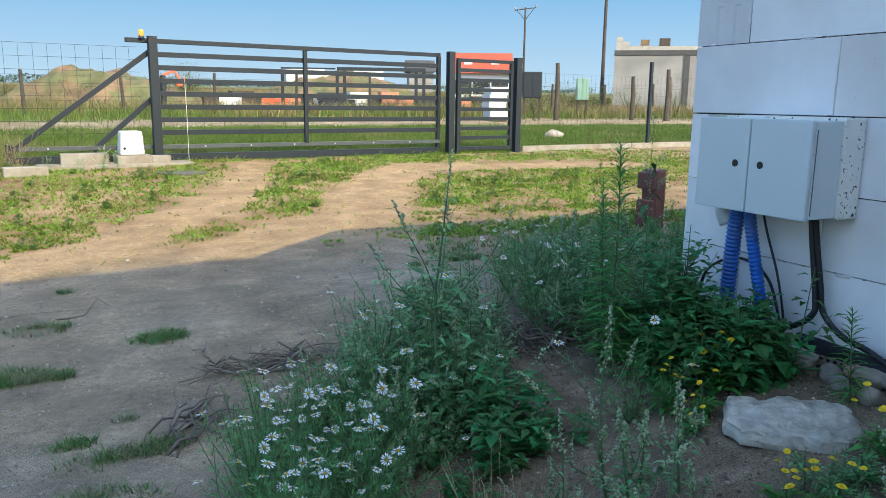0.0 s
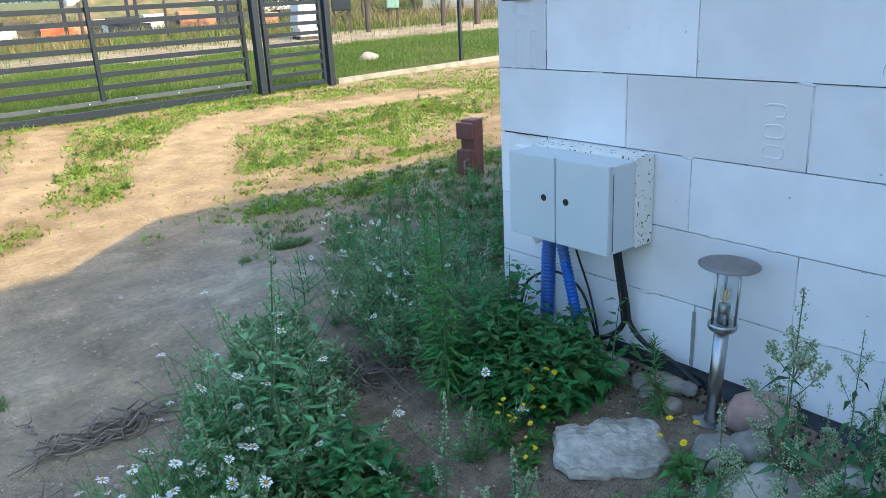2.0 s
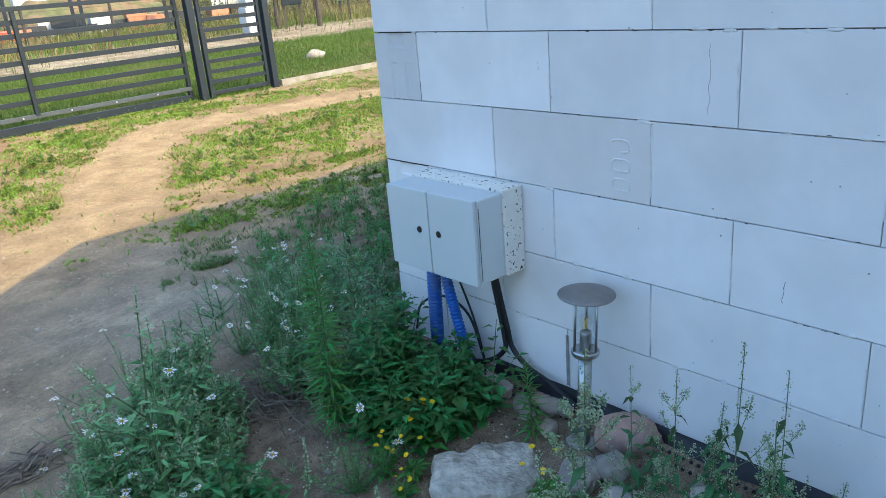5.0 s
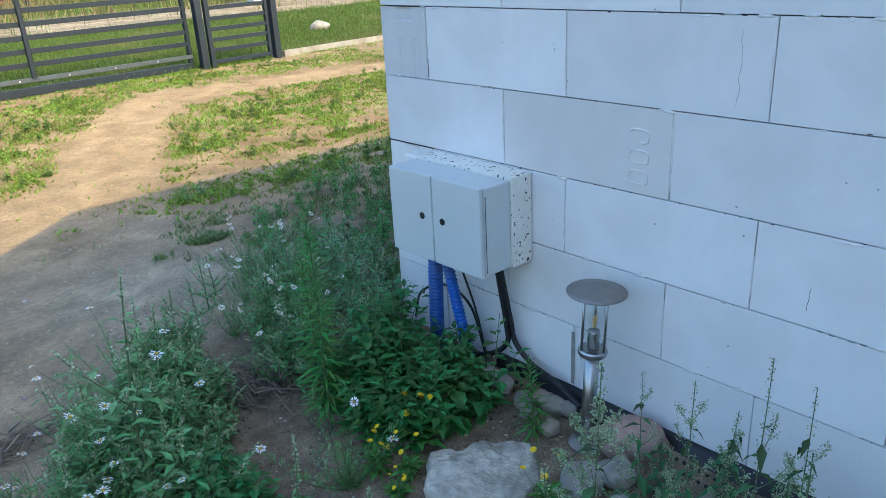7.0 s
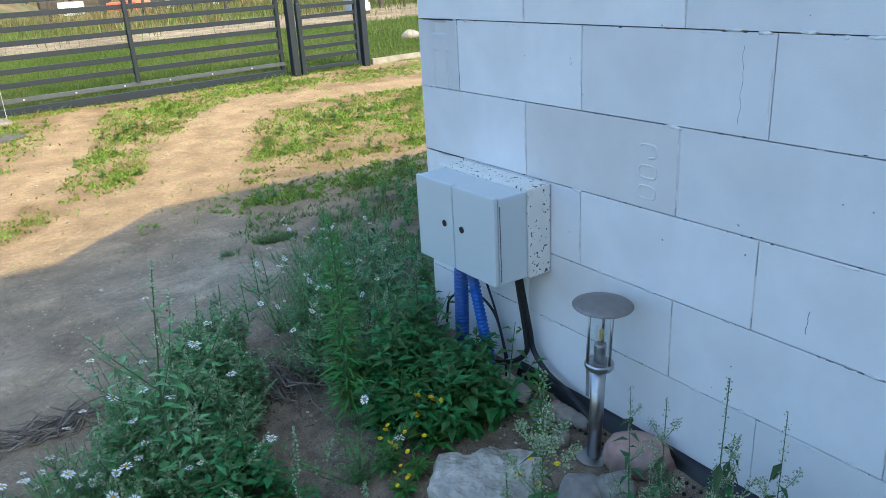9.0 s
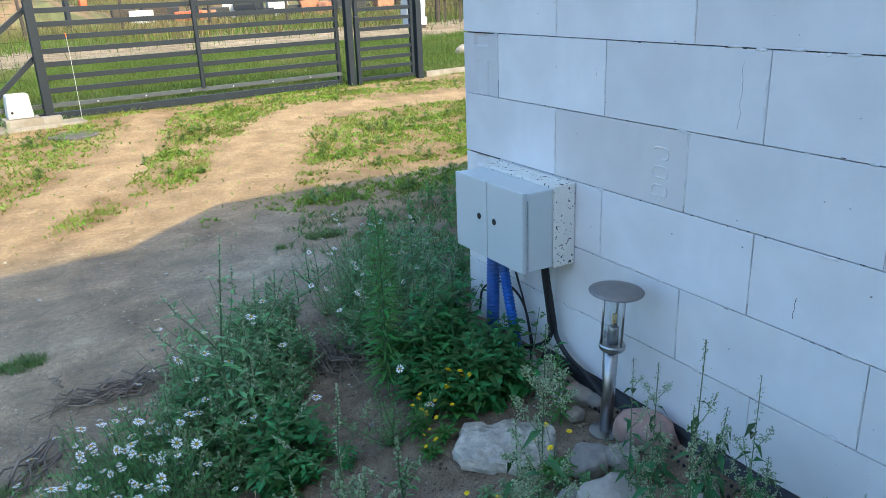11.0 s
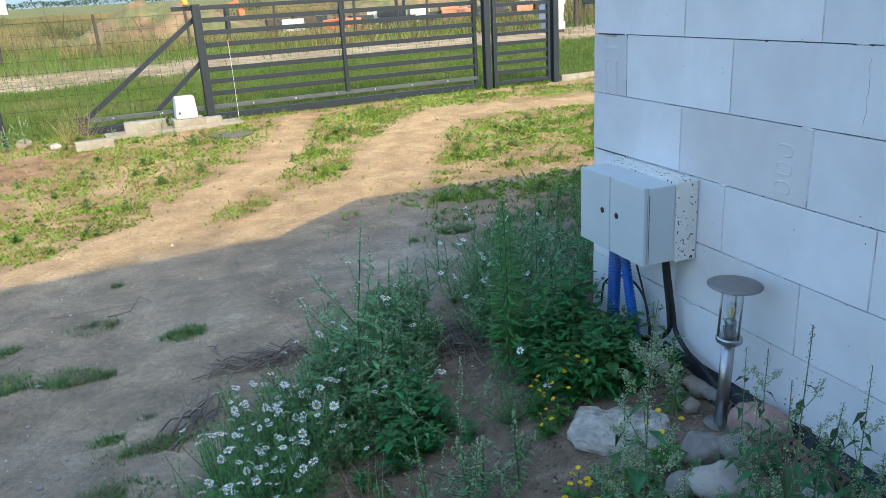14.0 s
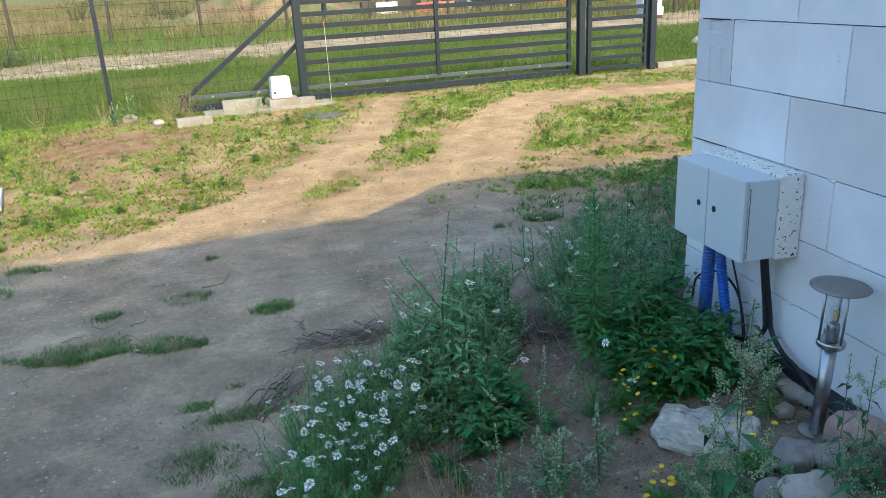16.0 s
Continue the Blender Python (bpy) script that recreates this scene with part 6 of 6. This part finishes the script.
def van(x, y, rz, label):
    th = empty("white_van", (x, y, tz(x, y)), rz)
    part("body", box(bmesh.new(), (-1.4, -0.9, 0.45), (1.6, 0.9, 2.2), 0.12), WHITEWALL, th)
    part("cab", box(bmesh.new(), (1.602, -0.88, 0.45), (2.6, 0.88, 1.75), 0.2), WHITEWALL, th)
    part("windscreen", box(bmesh.new(), (1.9, -0.885, 1.1), (2.35, -0.881, 1.5)), CLEARPANE, th)
    for wx in (-0.8, 2.0):
        w = part("wheel", tube(bmesh.new(), [(wx, -0.95, 0.35), (wx, -0.7, 0.35)], 0.35, 16), RUBBER, th)
        part("rim", tube(bmesh.new(), [(wx, -0.957, 0.35), (wx, -0.951, 0.35)], 0.18, 12), ZINC, w)
    return tagged(th, label, "van", "parked vans")


van(17.2, 60.5, -10, "white delivery van parked beyond the earth heaps")
van(23.0, 62.0, 170, "white delivery van parked on the far lot")


def steel_portal():
    th = empty("steel_portal", (9.4, 28.4, tz(9.4, 28.4) - 0.1), -21)
    for x in (-2.05, 0.0, 0.28, 3.0, 3.3):
        part("post", bar(bmesh.new(), (x, 0, 0), (x, 0, 1.62), 0.12), STEEL_DARK, th)
    part("lintel", bar(bmesh.new(), (0.0, -0.002, 1.69), (3.36, -0.002, 1.69), 0.13), STEEL_DARK, th)
    part("lintel", bar(bmesh.new(), (-2.1, -0.002, 1.69), (-0.065, -0.002, 1.69), 0.06), STEEL_DARK, th)
    return tagged(th, "dark steel gate portal standing on the far lot", "gate frame")


steel_portal()
# stacked goods behind the portal
_r = random.Random(12)
CRATE = [material("crate_dark", (0.03, 0.032, 0.036), 0.7, var=0.2, scale=4), ORANGE, material("brick_pallet", (0.42, 0.19, 0.11), 0.85, var=0.2, scale=6), WHITEWALL, OLDWOOD]


def goods(x, y, w, h, mat, label, seed):
    """A pallet with a stack of layers on it."""
    rng = random.Random(seed)
    th = empty("goods_stack", (x, y, tz(x, y) - 0.02), rng.uniform(-25, 0))
    for k in range(3):
        part("runner", box(bmesh.new(), (-w / 2, -0.4 + k * 0.36, 0), (w / 2, -0.3 + k * 0.36, 0.1)), OLDWOOD, th)
    n = max(2, int(h / 0.22))
    for k in range(n):
        j = rng.uniform(-0.03, 0.03)
        part("layer", box(bmesh.new(), (-w / 2 + j, -0.42, 0.102 + k * h / n), (w / 2 + j, 0.42, 0.098 + (k + 1) * h / n), 0.02), mat, th)
    return tagged(th, label, "pallet", "stacked goods")


for _i in range(20):
    _m = _r.choice((0, 0, 0, 1, 2, 2, 3, 4))
    _lab = ("dark wrapped goods on a pallet", "orange crates on a pallet", "pallet of red bricks", "white wrapped blocks on a pallet", "stack of old brown boards")[_m]
    goods(5.2 + _i * 0.56, 31.0 - _i * 0.12 + _r.uniform(-0.5, 0.5), _r.uniform(0.5, 1.1), _r.uniform(0.3, 0.85), CRATE[_m], _lab, _i)
goods(11.95, 20.8, 0.55, 0.95, WHITEWALL, "white wrapped pallet of blocks beyond the wicket", 40)


def excavator_bucket():
    th = empty("excavator_arm", (3.3, 27.5, tz(3.3, 27.5) + 0.75), 10)
    part("boom", bar(bmesh.new(), (-0.3, 0, 0.42), (0.1, 0, 0.6), 0.07, 0.08), ORANGE, th)
    part("stick", bar(bmesh.new(), (0.1, 0, 0.6), (0.28, 0, 0.3), 0.06, 0.06), ORANGE, th)
    part("bucket", box(bmesh.new(), (0.12, -0.12, 0.08), (0.34, 0.12, 0.3), 0.04), ORANGE, th)
    part("base", box(bmesh.new(), (-0.36, -0.14, -0.85), (-0.22, 0.14, 0.44), 0.04), STEEL_DARK, th)
    return tagged(th, "small orange excavator arm by the earth heap", "excavator")


excavator_bucket()


def old_fence():
    """Rough wooden posts with strained wire along the track."""
    rng = random.Random(20)
    th = empty("wire_fence", (0, 0, 0))
    xs = [-14 + 2.6 * k for k in range(16)]
    tops = []
    for x in xs:
        y = 24.5 + 0.05 * x + rng.uniform(-0.1, 0.1)
        z = tz(x, y)
        h = rng.uniform(1.15, 1.4)
        part("post", tube(bmesh.new(), [(x, y, z - 0.1), (x + rng.gauss(0, 0.06), y, z + h)], [0.06, 0.045], 7), OLDWOOD, th)
        tops.append((x, y, z))
    for hh in (0.4, 0.8, 1.1):
        part("wire", tube(bmesh.new(), [(x, y - 0.05, z + hh) for x, y, z in tops], 0.005, 4), OLDWOOD, th)
    return tagged(th, "old wooden post and wire fence along the far lot", "fence")


old_fence()


def meter_cabinet(x, y, w, h, z0, mat, label, name="service_cabinet"):
    th = empty(name, (x, y, tz(x, y) - 0.05), -30)
    part("body", box(bmesh.new(), (-w / 2, -0.15, z0), (w / 2, 0.15, z0 + h), 0.015), mat, th)
    part("door", box(bmesh.new(), (-w / 2 + 0.03, -0.166, z0 + 0.03), (-0.005, -0.151, z0 + h - 0.03), 0.004), mat, th)
    part("door", box(bmesh.new(), (0.005, -0.166, z0 + 0.03), (w / 2 - 0.03, -0.151, z0 + h - 0.03), 0.004), mat, th)
    for sx in (-w / 2 + 0.06, w / 2 - 0.06):
        part("leg", bar(bmesh.new(), (sx, 0, 0), (sx, 0, z0 - 0.001), 0.08), OLDWOOD, th)
    return tagged(th, label, "cabinet")


meter_cabinet(14.0, 21.9, 0.62, 0.85, 0.75, STEEL_DARK, "dark service cabinet on two posts in the field")
meter_cabinet(16.55, 22.6, 0.42, 0.75, 0.7, material("green_cabinet", (0.16, 0.27, 0.22), 0.5, var=0.1), "pale green service cabinet on posts in the field")
for _x, _y, _h in ((14.68, 21.45, 1.85), (13.6, 22.2, 1.8), (17.9, 21.5, 1.5), (18.8, 20.75, 1.75), (19.0, 20.9, 1.5), (15.6, 22.8, 1.0)):
    _o = obj("wooden_post", tube(bmesh.new(), [(0, 0, -0.1), (0.02, 0, _h * 0.6), (0.0, 0.02, _h)], [0.09, 0.08, 0.065], 9), OLDWOOD)
    _o.location = (_x, _y, tz(_x, _y))
    tagged(_o, "weathered wooden post standing in the field", "post", "field posts")


def mesh_fence(s0, s1, h, off, label, step=0.15, wire=0.0016, z0=0.04):
    """Welded wire panel along the fence line."""
    th = empty("wire_mesh_fence", (0, 0, 0))
    n = int((s1 - s0) / step)
    bm = bmesh.new()
    for k in range(n + 1):
        p = gp(s0 + k * step, off)
        g = tz(p.x, p.y) + z0
        tube(bm, [(p.x, p.y, g), (p.x, p.y, g + h)], wire, 4, False)
    part("upright_mesh", bm, STEEL_DARK, th)["kind"] = "stuff"
    for k in range(int(h / 0.15) + 1):
        pts = [gp(s0 + (s1 - s0) * i / 6, off) for i in range(7)]
        part("line_wire", tube(bmesh.new(), [(p.x, p.y, tz(p.x, p.y) + z0 + k * 0.15 + 0.01) for p in pts], wire, 4, False), STEEL_DARK, th)
    return tagged(th, label, "wire fence", "mesh fence panels")


mesh_fence(5.6, 13.0, 1.2, 0.03, "thin welded wire mesh fence beside the wicket", 0.1, 0.0012)
mesh_fence(-8.0, -0.1, 1.35, 0.4, "thin welded wire mesh fence behind the gate tail", 0.15, 0.0024)
for _s in (6.85, 9.3, 11.8):
    _p = gp(_s, 0.0)
    _o = obj("plinth_board", box(bmesh.new(), (-1.22, -0.03, -0.12), (1.22, 0.03, 0.09), 0.006), CONCRETE)
    _o.matrix_world = pose(_p.x, _p.y, tz(_p.x, _p.y), 0, 0, 6)
    tagged(_o, "concrete plinth board under the mesh fence", "plinth", "plinth boards")

# plain sky behind the horizon
def sky_backdrop():
    m = bpy.data.materials.new("distant_sky")
    m.use_nodes = True
    nt = m.node_tree
    em = nt.nodes.new("ShaderNodeEmission")
    sep = nt.nodes.new("ShaderNodeSeparateXYZ")
    nt.links.new(nt.nodes.new("ShaderNodeTexCoord").outputs["Generated"], sep.inputs[0])
    r = nt.nodes.new("ShaderNodeValToRGB")
    r.color_ramp.elements[0].position, r.color_ramp.elements[0].color = 0.12, (0.23, 0.275, 0.30, 1)
    r.color_ramp.elements[1].position, r.color_ramp.elements[1].color = 0.62, (0.105, 0.19, 0.275, 1)
    nt.links.new(sep.outputs["Z"], r.inputs[0])
    nt.links.new(r.outputs[0], em.inputs[0])
    nt.links.new(em.outputs[0], nt.nodes["Material Output"].inputs["Surface"])
    bm = bmesh.new()
    cols = [[bm.verts.new((1350 * math.sin(radians(a)), 1350 * math.cos(radians(a)), z)) for z in (-20, 330)] for a in range(-42, 87, 3)]
    for a, b in zip(cols, cols[1:]):
        bm.faces.new((a[0], b[0], b[1], a[1]))
    return tagged(obj("backdrop", bm, m), "plain pale blue sky behind the fields", "sky", kind="structure")


sky_backdrop()

# wood on the horizon
WOODS = leaf_mat("far_wood_leaf", (0.045, 0.075, 0.035), (0.06, 0.085, 0.04))


def far_woods(x0, x1, y, h, n, seed):
    rng = np.random.default_rng(seed)
    s = Soup()
    for _ in range(n):
        x = rng.uniform(x0, x1)
        top = h * (0.5 + 0.9 * float(value_noise(x, y, 0.05, seed)))
        yy = y + rng.uniform(-10, 10)
        p = Vector((x, yy, tz(x, yy) + rng.uniform(0, 1) ** 0.7 * top))
        s.leaf(p, Vector(rng.normal(size=3)), UP, rng.uniform(0.8, 1.9), rng.uniform(0.6, 1.3))
    ob = new("far_woods", s.mesh("far_woods", WOODS))
    return tagged(ob, "dark band of woods on the horizon", "woods", kind="stuff")


far_woods(-300, 40, 520, 3.5, 6000, 3)
far_woods(40, 420, 560, 3, 5000, 4)

# ---- pieces of the wall ----
block_wall(WALL)
